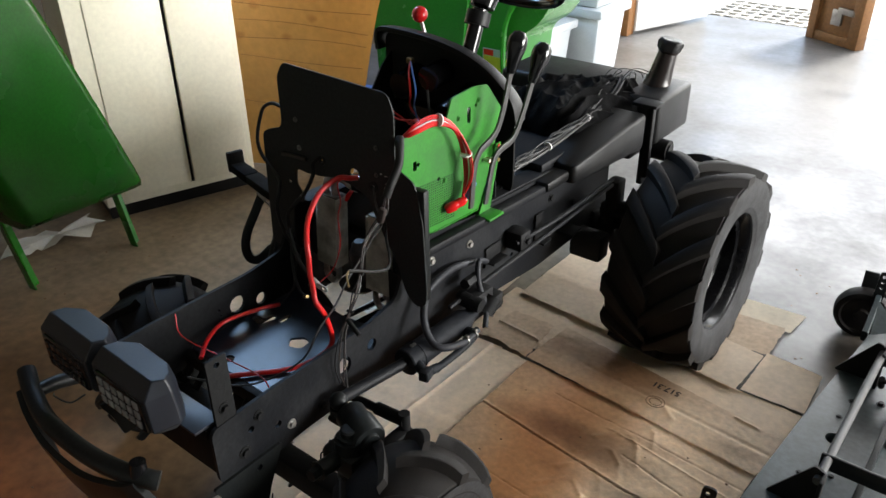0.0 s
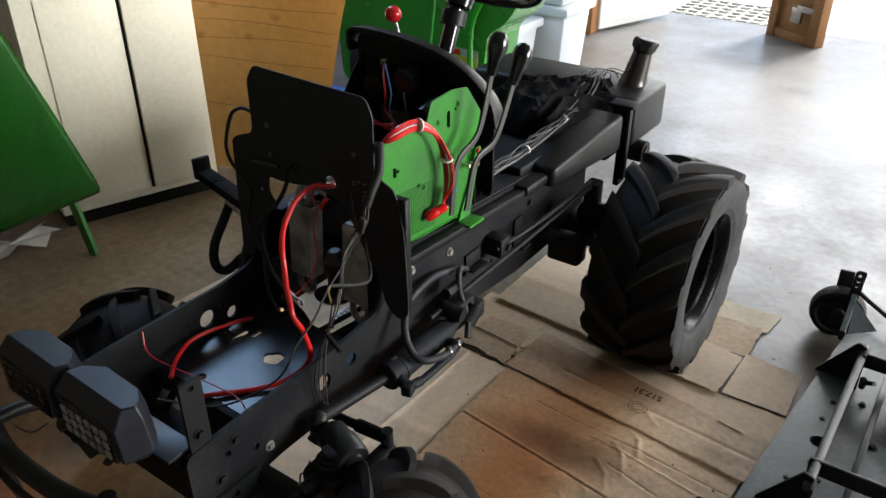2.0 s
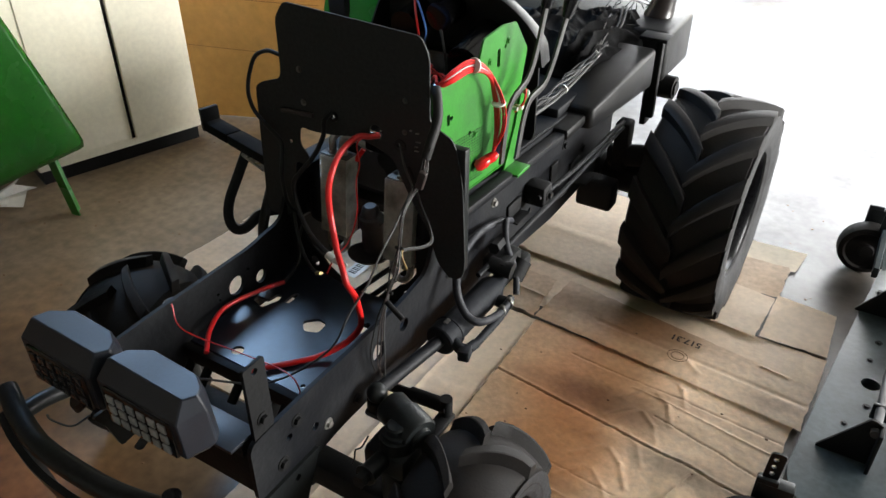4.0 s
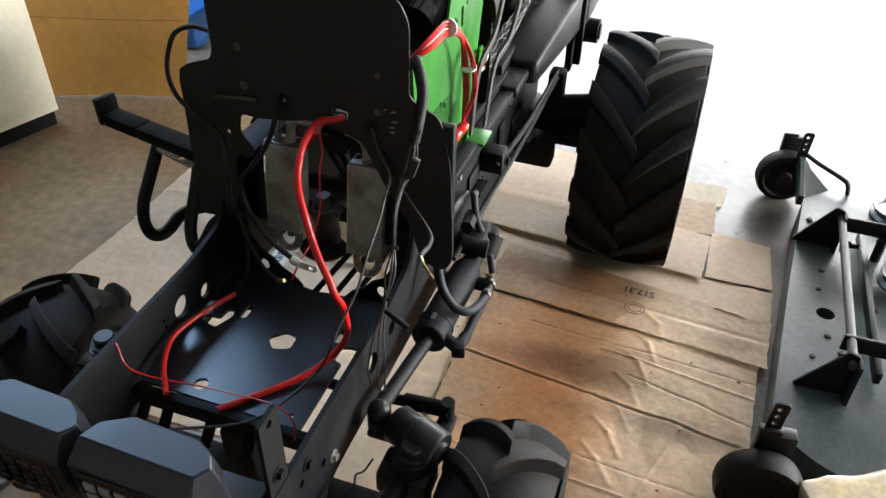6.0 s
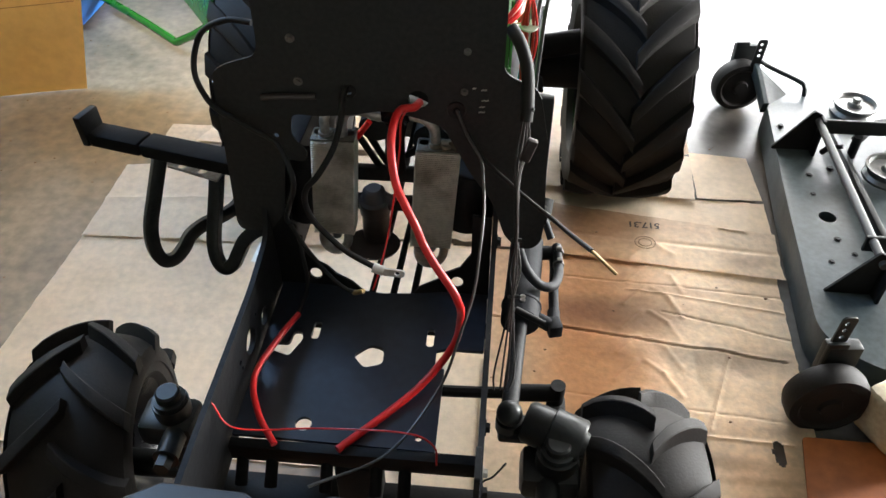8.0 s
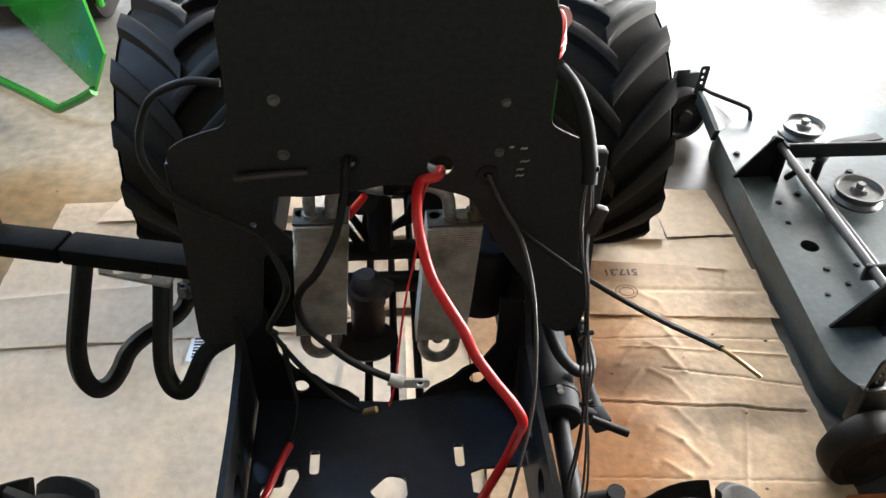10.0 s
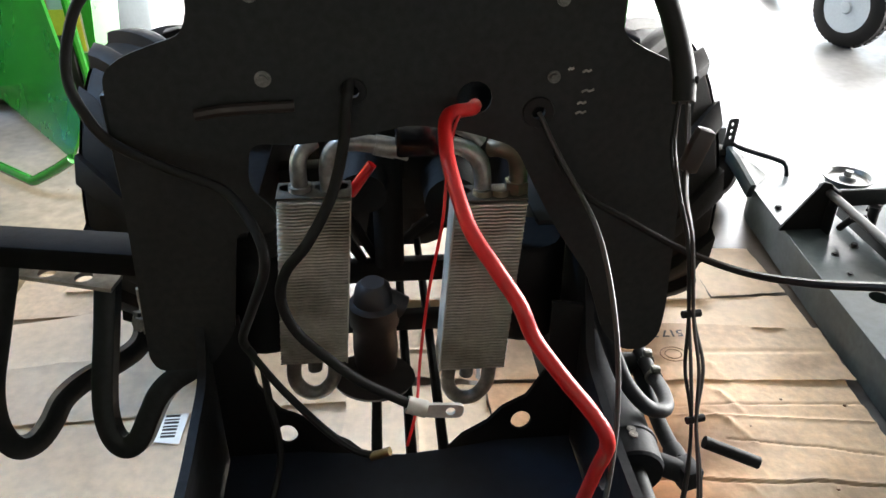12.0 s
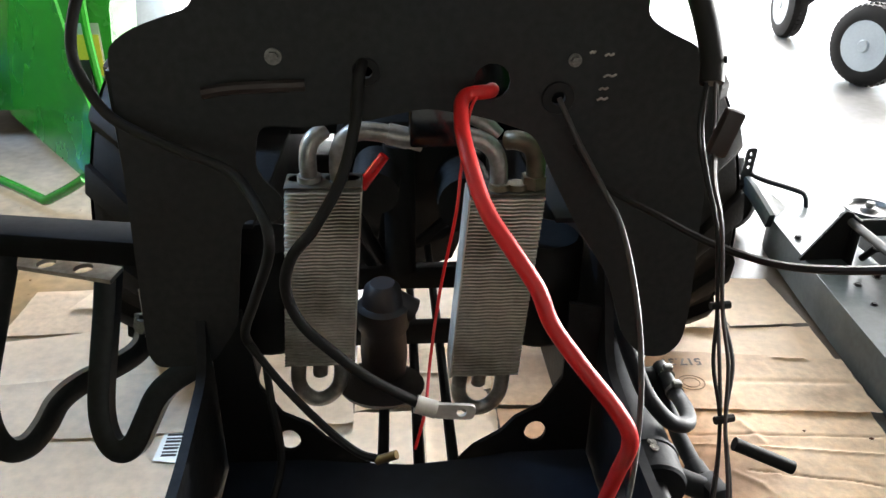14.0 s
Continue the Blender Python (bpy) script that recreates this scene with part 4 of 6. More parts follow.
hooks = (([(-0.394, 0.124, 0.592), (-0.413, 0.085, 0.509), (-0.423, 0.061, 0.461), (-0.424, 0.049, 0.427), (-0.419, 0.046, 0.401), (-0.41, 0.05, 0.386), (-0.398, 0.062, 0.383), (-0.386, 0.077, 0.394), (-0.375, 0.093, 0.411), (-0.357, 0.113, 0.419), (-0.331, 0.139, 0.420), (-0.312, 0.159, 0.424), (-0.303, 0.172, 0.436), (-0.301, 0.182, 0.46)], (-1, 1, -0.3)),
         ([(-0.293, 0.099, 0.59), (-0.302, 0.08, 0.525), (-0.312, 0.054, 0.453), (-0.312, 0.042, 0.423), (-0.305, 0.033, 0.405), (-0.293, 0.028, 0.4), (-0.279, 0.028, 0.409), (-0.266, 0.035, 0.433), (-0.254, 0.04, 0.455), (-0.238, 0.043, 0.471), (-0.213, 0.043, 0.488), (-0.192, 0.045, 0.506), (-0.175, 0.05, 0.52)], (0.25, 1, -0.4)))
for pts, side_dir in hooks:
    bm = bm_new()
    tube(bm, pts, 0, flat=(0.0075, 0.0115, side_dir), n=8)
    hook = part("bent_hook", bm, BLACK, tractor, "bent flat steel hook", smooth=35)
    if pts[0][0] < -0.35:
        bm = bm_new()
        bolt(bm, (-0.302, 0.17, 0.452), (-0.5, -1, 0.3), 0.009, 0.008)
        cyl(bm, (-0.30, 0.182, 0.455), (-0.3, 0.185, 0.49), 0.006, seg=10)
        part("hook_bolt", bm, BOLT, hook, "dusty steel hook bolt")

# green pedestal
panel = rounded([(0.03, 0.637), (0.285, 0.604), (0.322, 0.72), (0.356, 0.838), (0.302, 0.905), (0.252, 0.913), (0.176, 0.908), (0.16, 0.87), (0.005, 0.868), (0.015, 0.75)], 0.006)
for x in (0.163, -0.197):
    bm = bm_new()
    hol = [circle(0.26, 0.87, 0.004, 8), circle(0.2, 0.86, 0.004, 8), slot(0.235, 0.855), circle(0.13, 0.745, 0.005, 8), circle(0.065, 0.80, 0.005, 8), [(0.05, 0.79), (0.06, 0.79), (0.06, 0.81), (0.05, 0.81)]]
    plate(bm, "x", x, 0.004, panel if x > 0 else rounded([(0.26, 0.62), (0.4, 0.605), (0.4, 0.9), (0.36, 0.87), (0.30, 0.79)], 0.006), hol if x > 0 else [])
    side = part("pedestal_side", bm, GREEN_PANEL if x > 0 else PLASTIC, tractor, "bright green pedestal side panel with perforated mesh" if x > 0 else "matt black pedestal side panel", smooth=25)
    if x > 0:
        bm = bm_new()
        box(bm, 0.168, 0.208, 0.262, 0.318, 0.6, 0.606, 0.001)
        plate(bm, "x", 0.1685, 0.004, rounded([(0.268, 0.604), (0.312, 0.604), (0.352, 0.76), (0.33, 0.76), (0.31, 0.69)], 0.004))
        part("panel_foot", bm, GREEN_PANEL, side, "green foot bracket bolted to the rail")
        for y, z in ((0.27, 0.878), (0.2, 0.858), (0.15, 0.735), (0.295, 0.64)):
            bm = bm_new()
            bolt(bm, (x + 0.004, y, z), (1, 0, 0), 0.005, 0.004)
            part("panel_bolt", bm, GREEN_PANEL, side)
        bm = bm_new()
        for i in range(21):
            for j in range(19):
                y, z = 0.056 + i * 0.0062, 0.65 + j * 0.0056 - i * 0.0006
                cyl(bm, (x + 0.0035, y, z), (x + 0.0046, y, z), 0.0019, seg=5)
        tagged(part("mesh_hole", bm, BLACK, side), "dark punched mesh holes", kind="stuff")
bm = bm_new()
plate(bm, "y", 0.345, 0.004, [(-0.193, 0.61), (0.163, 0.61), (0.163, 0.66), (-0.193, 0.66)])
part("pedestal_back", bm, BLACK, tractor)
# dashboard panel seen from its back, with a rim round the top
dash_top = rounded([(-0.205, 0.60), (-0.222, 0.948), (-0.05, 0.94), (0.075, 0.91), (0.15, 0.862), (0.172, 0.80), (0.172, 0.60)], 0.04, 8)
bm = bm_new()
plate(bm, "y", 0.405, 0.006, dash_top)
part("dash_panel", bm, PLASTIC, tractor, "matt black dash panel back", smooth=30)
rim_line = [(-0.226, 0.90), (-0.229, 0.925), (-0.224, 0.943), (-0.2, 0.951), (-0.13, 0.951), (-0.055, 0.945), (0.03, 0.929), (0.098, 0.902), (0.15, 0.865), (0.173, 0.832), (0.18, 0.79)]
bm = bm_new()
tube(bm, [(x, 0.40 + 0.15 * max(0, 0.86 - z), z) for x, z in rim_line], 0, flat=(0.02, 0.007, (0, 1, -0.15)), n=6)
part("dash_rim", bm, PLASTIC, tractor, "satin black dash rim", smooth=50)
for nm, args in (("gauge_can", ((-0.11, 0.33, 0.84), (-0.11, 0.404, 0.85), 0.032)), ("gauge_can", ((-0.03, 0.34, 0.87), (-0.03, 0.404, 0.875), 0.03)), ("gauge_can", ((0.055, 0.30, 0.80), (0.06, 0.404, 0.83), 0.038))):
    bm = bm_new()
    cyl(bm, *args, seg=24)
    part(nm, bm, GLOSS_BLACK, tractor, "glossy black gauge can")
bm = bm_new()
box(bm, -0.17, 0.13, 0.36, 0.404, 0.62, 0.79, 0.01)
part("fuse_box", bm, GLOSS_BLACK, tractor, "black fuse housing")
bm = bm_new()
box(bm, 0.02, 0.12, 0.22, 0.34, 0.64, 0.78, 0.012)
part("relay_box", bm, GLOSS_BLACK, tractor, "black relay box")
# steering column and wheel
bm = bm_new()
cyl(bm, (-0.015, 0.47, 0.88), (-0.013, 0.52, 1.0), 0.019)
part("steering_column", bm, GLOSS_BLACK, tractor, "glossy black steering column")
bm = bm_new()
cyl(bm, (-0.013, 0.505, 0.965), (-0.013, 0.518, 0.995), 0.03, 0.03)
part("column_collar", bm, PLASTIC, tractor, "black column collar")
wc, wd = Vector((-0.005, 0.54, 1.045)), Vector((0.0, 0.5, 0.86)).normalized()
_, wu, wv = basis(wd)
bm = bm_new()
ring = [wc + wd * 0.03 + 0.172 * (wu * math.cos(2 * math.pi * i / 48) + wv * math.sin(2 * math.pi * i / 48)) for i in range(49)]
tube(bm, ring, 0.0135, seg=12, curve=False)
wheel_rim = part("steering_wheel", bm, GLOSS_BLACK, tractor, "black steering wheel")
for k in range(3):
    a = 2 * math.pi * k / 3 + 0.25
    bm = bm_new()
    tube(bm, [wc, wc + wd * 0.004 + 0.09 * (wu * math.cos(a) + wv * math.sin(a)), wc + wd * 0.03 + 0.17 * (wu * math.cos(a) + wv * math.sin(a))], 0, flat=(0.016, 0.007, tuple(wd.cross(wu * math.cos(a) + wv * math.sin(a)))))
    part("spoke", bm, GLOSS_BLACK, wheel_rim)
bm = bm_new()
cyl(bm, wc - wd * 0.045, wc + wd * 0.012, 0.03, 0.036)
part("hub", bm, GLOSS_BLACK, wheel_rim)
# red-knob lever
bm = bm_new()
cyl(bm, (-0.118, 0.452, 0.90), (-0.143, 0.452, 0.975), 0.005, seg=10)
lever = part("throttle_lever", bm, STEEL, tractor)
bm = bm_new()
bmesh.ops.create_uvsphere(bm, u_segments=20, v_segments=14, radius=0.02, matrix=Matrix.Translation((-0.145, 0.452, 0.983)))
part("red_knob", bm, RED_KNOB, lever, "glossy red ball knob")
# loose wires inside the dash
for pts, mt, r in (([(-0.1, 0.36, 0.90), (-0.08, 0.33, 0.88), (-0.06, 0.31, 0.84), (-0.07, 0.32, 0.80), (-0.02, 0.3, 0.78)], RED, 0.0022), ([(-0.1, 0.36, 0.90), (-0.06, 0.32, 0.885), (-0.035, 0.3, 0.85), (-0.05, 0.31, 0.81), (-0.03, 0.3, 0.78)], BLUE_WIRE, 0.002),
                   ([(-0.12, 0.25, 0.82), (-0.06, 0.26, 0.79), (0.0, 0.25, 0.80), (0.05, 0.24, 0.78), (0.11, 0.16, 0.80)], RED, 0.0022), ([(-0.1, 0.28, 0.80), (-0.03, 0.28, 0.775), (0.03, 0.26, 0.785), (0.1, 0.15, 0.82)], RED, 0.0022),
                   ([(0.0, 0.3, 0.86), (0.02, 0.28, 0.83), (0.03, 0.27, 0.79), (0.02, 0.25, 0.76)], HOSE, 0.003), ([(-0.05, 0.29, 0.77), (0.0, 0.26, 0.8), (0.02, 0.22, 0.78), (0.08, 0.15, 0.83), (0.14, 0.06, 0.86)], RED, 0.003)):
    cable("dash_wire", pts, r, mt, tractor, "loose thin dash wire", 6)
bm = bm_new()
box(bm, -0.108, -0.092, 0.352, 0.366, 0.892, 0.905, 0.002)
part("wire_plug", bm, BRASS, tractor, "pale wire plug")
# two hydraulic levers
for p0, p1, p2, p3 in (((0.2, 0.2, 0.66), (0.206, 0.212, 0.775), (0.215, 0.275, 0.825), (0.226, 0.305, 0.955)), ((0.214, 0.235, 0.66), (0.22, 0.26, 0.765), (0.23, 0.32, 0.8), (0.243, 0.366, 0.922))):
    bm = bm_new()
    tube(bm, [p0, p1, p2, p3], 0, flat=(0.0032, 0.0075, (1, 0, 0)), n=6)
    lever = part("control_lever", bm, GREY_WIRE, tractor, "bent steel control lever with black grip")
    bm = bm_new()
    dd = (Vector(p3) - Vector(p2)).normalized()
    lathe(bm, [(-0.005, 0), (-0.005, 0.01), (0.02, 0.014), (0.05, 0.021), (0.068, 0.02), (0.08, 0.012), (0.083, 0)], Vector(p3) - dd * 0.01, dd, seg=20)
    part("lever_grip", bm, GLOSS_BLACK, lever, "glossy black teardrop grip")

# rear platform, fender box and tank
bm = bm_new()
box(bm, -0.21, 0.16, 0.56, 1.02, 0.60, 0.625, 0.006)
part("seat_platform", bm, FRAME, tractor, "dusty dark platform")
bm = bm_new()
box(bm, 0.02, 0.205, 0.52, 0.72, 0.572, 0.6, 0.008)
part("footrest", bm, PLASTIC, tractor, "black plastic footrest")
for x0, x1 in ((0.1, 0.255), (-0.285, -0.13)):
    bm = bm_new()
    vs = box(bm, x0, x1, 0.62, 0.955, 0.0, 0.1, 0.013, seg=3)
    for v in vs:
        f = (v.co.y - 0.62) / 0.335
        k = v.co.z / 0.1
        v.co.z = 0.562 + k * (0.052 + 0.056 * min(1, f * 1.5))
        v.co.x -= (0.035 if x1 > 0 else -0.035) * (1 - f) ** 2 * (1 if abs(v.co.x) > 0.2 else 0)
    part("fender_box", bm, PLASTIC, tractor, "black plastic fender box with a sloping nose")
bm = bm_new()
box(bm, -0.29, 0.262, 1.02, 1.25, 0.55, 0.69, 0.016, seg=3)
box(bm, -0.2, 0.2, 0.99, 1.2, 0.50, 0.60, 0.01)
tank = part("fuel_tank", bm, PLASTIC, tractor, "black plastic fuel tank")
fill_axis = Vector((0.16, 0.12, 1)).normalized()
bm = bm_new()
lathe(bm, [(-0.01, 0.043), (0.004, 0.042), (0.012, 0.038), (0.03, 0.0355), (0.07, 0.031), (0.1, 0.028), (0.104, 0.031), (0.118, 0.031), (0.118, 0.0)], (0.185, 1.162, 0.685), fill_axis, seg=28)
part("filler_neck", bm, NECK, tank, "tapered filler neck")
bm = bm_new()
prof = [(0.108, 0.0), (0.108, 0.034), (0.128, 0.036), (0.136, 0.034), (0.14, 0.029), (0.14, 0.0)]
lathe(bm, prof, (0.185, 1.162, 0.685), fill_axis, seg=28)
for v in bm.verts:
    q = v.co - Vector((0.185, 1.162, 0.685))
    rad = q - fill_axis * q.dot(fill_axis)
    if rad.length > 0.034:
        ang = math.atan2(rad.dot(basis(fill_axis)[1]), rad.dot(basis(fill_axis)[2]))
        v.co += rad.normalized() * 0.0022 * (1 if math.sin(14 * ang) > 0 else -1)
part("filler_cap", bm, PLASTIC, tank, "ribbed black filler cap", smooth=25)
bm = bm_new()
box(bm, 0.24, 0.26, 0.985, 1.005, 0.46, 0.68, 0.003)
box(bm, 0.2, 0.275, 0.965, 1.02, 0.68, 0.69, 0.002)
box(bm, 0.215, 0.232, 1.02, 1.06, 0.42, 0.56, 0.003)
cyl(bm, (0.24, 1.06, 0.53), (0.29, 1.06, 0.53), 0.032)
cyl(bm, (0.29, 1.06, 0.53), (0.295, 1.06, 0.53), 0.02)
part("hitch_strap", bm, BLACK_DULL, tractor, "dull black bracket with roller")
bm = bm_new()
cyl(bm, (0.2, 0.86, 0.39), (0.34, 0.86, 0.42), 0.03)
box(bm, 0.21, 0.25, 0.83, 0.88, 0.36, 0.50, 0.008)
part("lift_arm", bm, BLACK_DULL, tractor)

# bolt heads and small brackets along the right rail and firewall
for x, y, z, r in ((0.167, -0.40, 0.47, 0.008), (0.167, -0.44, 0.41, 0.009), (0.167, -0.33, 0.40, 0.007), (0.167, -0.25, 0.39, 0.008), (0.167, 0.06, 0.47, 0.008), (0.167, 0.10, 0.56, 0.007), (0.167, 0.24, 0.54, 0.007), (0.167, 0.5, 0.44, 0.008), (0.167, 0.6, 0.52, 0.008), (0.167, 0.72, 0.46, 0.009), (0.167, 0.8, 0.53, 0.008)):
    bm = bm_new()
    bolt(bm, (x, y, z), (1, 0, 0), r, 0.007)
    part("rail_bolt", bm, DULL_PIPE if r < 0.008 else BLACK_DULL, tractor)
for y0, y1, z0, z1, d in ((0.3, 0.36, 0.46, 0.50, 0.03), (0.52, 0.56, 0.42, 0.50, 0.035), (0.64, 0.70, 0.40, 0.45, 0.05)):
    bm = bm_new()
    box(bm, RAIL_R + 0.001, RAIL_R + d, y0, y1, z0, z0 + 0.006, 0.002)
    box(bm, RAIL_R + 0.001, RAIL_R + 0.007, y0, y1, z0 + 0.005, z1, 0.002)
    part("rail_bracket", bm, BLACK_DULL, tractor)
# wire ends hanging below the nose and from the pedestal
cable("loose_wire", [(0.2, -0.42, 0.31), (0.205, -0.43, 0.27), (0.225, -0.41, 0.25), (0.22, -0.45, 0.235), (0.245, -0.47, 0.232), (0.23, -0.5, 0.225)], 0.0016, HOSE, tractor, "thin loose black wire", 6)
cable("loose_wire", [(-0.12, -0.62, 0.52), (-0.09, -0.63, 0.535), (-0.06, -0.62, 0.53), (-0.04, -0.6, 0.545)], 0.0016, GREY_WIRE, tractor, "thin loose grey wire", 6)
for k, mt in enumerate((RED, GREEN_PANEL, WHITE_WIRE)):
    cable("stub_wire", [(0.17, 0.31 + 0.006 * k, 0.72), (0.185, 0.315 + 0.006 * k, 0.74), (0.186, 0.322 + 0.007 * k, 0.765 - 0.006 * k), (0.178, 0.33 + 0.006 * k, 0.755)], 0.0024, mt, tractor, "short coloured wire stub", 6)
for k in range(4):
    bm = bm_new()
    cyl(bm, (0.168, 0.292 + 0.012 * k, 0.735 - 0.003 * k), (0.184, 0.292 + 0.012 * k, 0.735 - 0.003 * k), 0.0045, seg=10)
    part("terminal_stud", bm, BRASS if k % 2 else ALU, tractor, "small metal terminal stud")
# ---- things round the tractor ----
# long seams, fold lines and tread prints pressed into the cardboard: start, end, height, width
CREASES = [((0.16, 0.315), (0.804, 0.234), -0.003, 0.0024), ((0.16, 0.321), (0.804, 0.24), 0.0018, 0.0034), ((0.48, 0.428), (0.831, 0.382), 0.0022, 0.003), ((0.555, 0.363), (0.827, 0.3), -0.0025, 0.0025),
           ((0.15, 0.545), (0.148, 0.1), -0.0025, 0.0045), ((0.05, 0.06), (0.77, 0.022), 0.0025, 0.0032), ((0.682, 0.24), (0.615, 0.048), 0.0025, 0.004), ((0.158, 0.13), (0.78, 0.075), -0.0015, 0.0024), ((0.3, 0.465), (0.835, 0.43), -0.0018, 0.0025), ((0.0, -0.2), (0.76, -0.26), -0.003, 0.003), ((0.3, 0.62), (0.85, 0.575), -0.002, 0.006), ((0.728, 0.662), (0.79, 0.652), 0.004, 0.004)]
for k in range(7):
    y = 0.075 * k + 0.05
    CREASES += [((0.49 + 0.012 * k, y + 0.085), (0.525 + 0.012 * k, y + 0.055), 0.002 + 0.0009 * math.sin(k * 2.3), 0.006), ((0.525 + 0.012 * k, y + 0.055), (0.56 + 0.009 * k, y), 0.002 + 0.0009 * math.sin(k * 1.7), 0.006), ((0.47 + 0.012 * k, y + 0.085), (0.42 + 0.012 * k, y + 0.03), 0.0025, 0.007)]


def crease_height(x, y):
    h = 0.0
    for (ax, ay), (bx, by), up, wide in CREASES:
        dx, dy = bx - ax, by - ay
        k = min(1, max(0, ((x - ax) * dx + (y - ay) * dy) / (dx * dx + dy * dy)))
        q = ((x - ax - k * dx) ** 2 + (y - ay - k * dy) ** 2) / wide ** 2
        if q < 6:
            h += up * math.exp(-q) 
    return h


def sheet(corners, z, mat, folds_x=(), folds_y=(), lift=0.004, seed=0, tear=0.0022, nx=36, ny=28, wrinkle=None, hole=None, creased=False):
    """A flattened cardboard sheet from four corners: soft waves, straight fold lines and torn edges."""
    a, b, c, d = [Vector((*p, 0)) for p in corners]
    cen = (a + b + c + d) / 4
    ob = thing("cardboard_sheet", "flattened brown cardboard sheet lying on the garage floor", "cardboard", (cen.x, cen.y, 0), "cardboard under the tractor")
    bm = bm_new()
    grid = []
    for i in range(nx + 1):
        col = []
        for j in range(ny + 1):
            u, v = i / nx, j / ny
            p = (a * (1 - u) + b * u) * (1 - v) + (d * (1 - u) + c * u) * v
            edge = min(u, 1 - u, v, 1 - v) * 8
            k = max(0, 1 - edge)
            p.x += tear * k * noise.noise((p.x * 40, p.y * 40, seed))
            p.y += tear * k * noise.noise((p.x * 40, p.y * 40, seed + 7))
            h = lift * (0.5 + 0.5 * noise.noise((p.x * 4, p.y * 5, seed + 3)))
            for f in folds_x:
                h += 0.0035 * max(0, 1 - abs(u - f) * nx * 0.8)
            for f in folds_y:
                h += 0.0035 * max(0, 1 - abs(v - f) * ny * 0.8)
            if wrinkle:
                wx, wy, wr = wrinkle
                q = math.exp(-((p.x - wx) ** 2 + (p.y - wy) ** 2) / wr ** 2)
                h += 0.012 * q * max(0, noise.noise((p.x * 9 - p.y * 6, p.y * 9 + p.x * 3, seed))) 
            if creased:
                h += 0.003 + crease_height(p.x, p.y)
            p.z = z + max(0, h)
            col.append(bm.verts.new(p))
        grid.append(col)
    for i in range(nx):
        for j in range(ny):
            mid = (grid[i][j].co + grid[i + 1][j + 1].co) / 2
            if hole and ((mid.x - hole[0]) / hole[2]) ** 2 + ((mid.y - hole[1]) / hole[3]) ** 2 < 1:
                continue
            bm.faces.new((grid[i][j], grid[i + 1][j], grid[i + 1][j + 1], grid[i][j + 1]))
    bmesh.ops.solidify(bm, geom=bm.faces[:], thickness=0.0035)
    part("card", bm, mat, ob, smooth=25)
    return ob


sheet([(-0.92, -0.1), (0.02, -0.1), (0.06, 0.56), (-0.885, 0.52)], 0.003, CARD_PALE, (0.45,), (0.3, 0.62), 0.003, 1)
sheet([(-0.16, -0.62), (0.157, -0.62), (0.155, 0.545), (-0.1, 0.55)], 0.0085, CARD_PALE, (0.5,), (0.4, 0.7), 0.003, 31, 0.004, 40, 90)
sheet([(-0.885, 0.5), (-0.1, 0.52), (-0.12, 0.92), (-0.885, 0.8)], 0.0095, CARD_PALE, (0.3, 0.7), (0.5,), 0.003, 4)
sheet([(-0.84, 0.84), (-0.3, 0.86), (-0.3, 1.03), (-0.83, 1.02)], 0.004, CARD, (0.5,), (), 0.003, 14)
sheet([(-0.73, 0.93), (-0.2, 0.93), (-0.2, 1.18), (-0.62, 1.2)], 0.0105, CARD_PALE, (), (0.5,), 0.003, 15)
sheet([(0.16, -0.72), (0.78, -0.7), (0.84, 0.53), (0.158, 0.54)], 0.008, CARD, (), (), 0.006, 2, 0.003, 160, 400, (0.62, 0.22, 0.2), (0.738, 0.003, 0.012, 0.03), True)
text_sheet = sheet([(0.15, 0.548), (0.855, 0.488), (0.862, 0.65), (0.168, 0.748)], 0.0155, CARD, (), (), 0.003, 3, 0.004, 110, 40, None, None, True)
sheet([(-0.1, 0.56), (0.45, 0.68), (0.45, 0.86), (-0.1, 0.87)], 0.003, CARD_PALE, (0.4,), (), 0.002, 5)
sheet([(-0.06, 0.842), (0.45, 0.80), (0.45, 1.3), (-0.06, 1.3)], 0.0125, CARD_PALE, (), (0.35,), 0.002, 18)
sheet([(0.36, 0.68), (0.862, 0.65), (0.866, 0.784), (0.36, 0.80)], 0.0085, CARD_PALE, (0.9,), (), 0.003, 7)
sheet([(0.45, 0.79), (0.684, 0.773), (0.697, 0.969), (0.45, 1.0)], 0.018, CARD_PALE, (), (), 0.004, 17)
sheet([(0.694, 0.79), (0.864, 0.792), (0.857, 0.985), (0.697, 0.999)], 0.0125, CARD_PALE, (), (), 0.003, 6)
sheet([(0.45, 0.975), (0.702, 0.995), (0.7, 1.165), (0.45, 1.15)], 0.009, CARD, (), (), 0.003, 8, 0.008)
sheet([(0.45, 1.10), (0.716, 1.155), (0.729, 1.277), (0.45, 1.26)], 0.004, CARD_WHITE, (), (), 0.003, 19)
sheet([(-0.023, 0.581), (0.146, 0.55), (0.13, 0.736), (-0.017, 0.736)], 0.012, CARD, (), (0.5,), 0.006, 9, 0.008)
txt = bpy.data.curves.new("printed_number", "FONT")
txt.body, txt.size, txt.extrude, txt.offset = "517.31", 0.03, 0.0002, 0.0006
txt.materials.append(INK)
tx = new("printed_number", txt)
tx.parent = text_sheet
tx.matrix_parent_inverse = text_sheet.matrix_world.inverted()
tx.matrix_world = Matrix.Translation((0.578, 0.662, 0.0245)) @ Matrix.Rotation(math.pi - 0.03, 4, "Z")

# cream metal cabinet
u = Vector((0.305, 0.952, 0)).normalized()
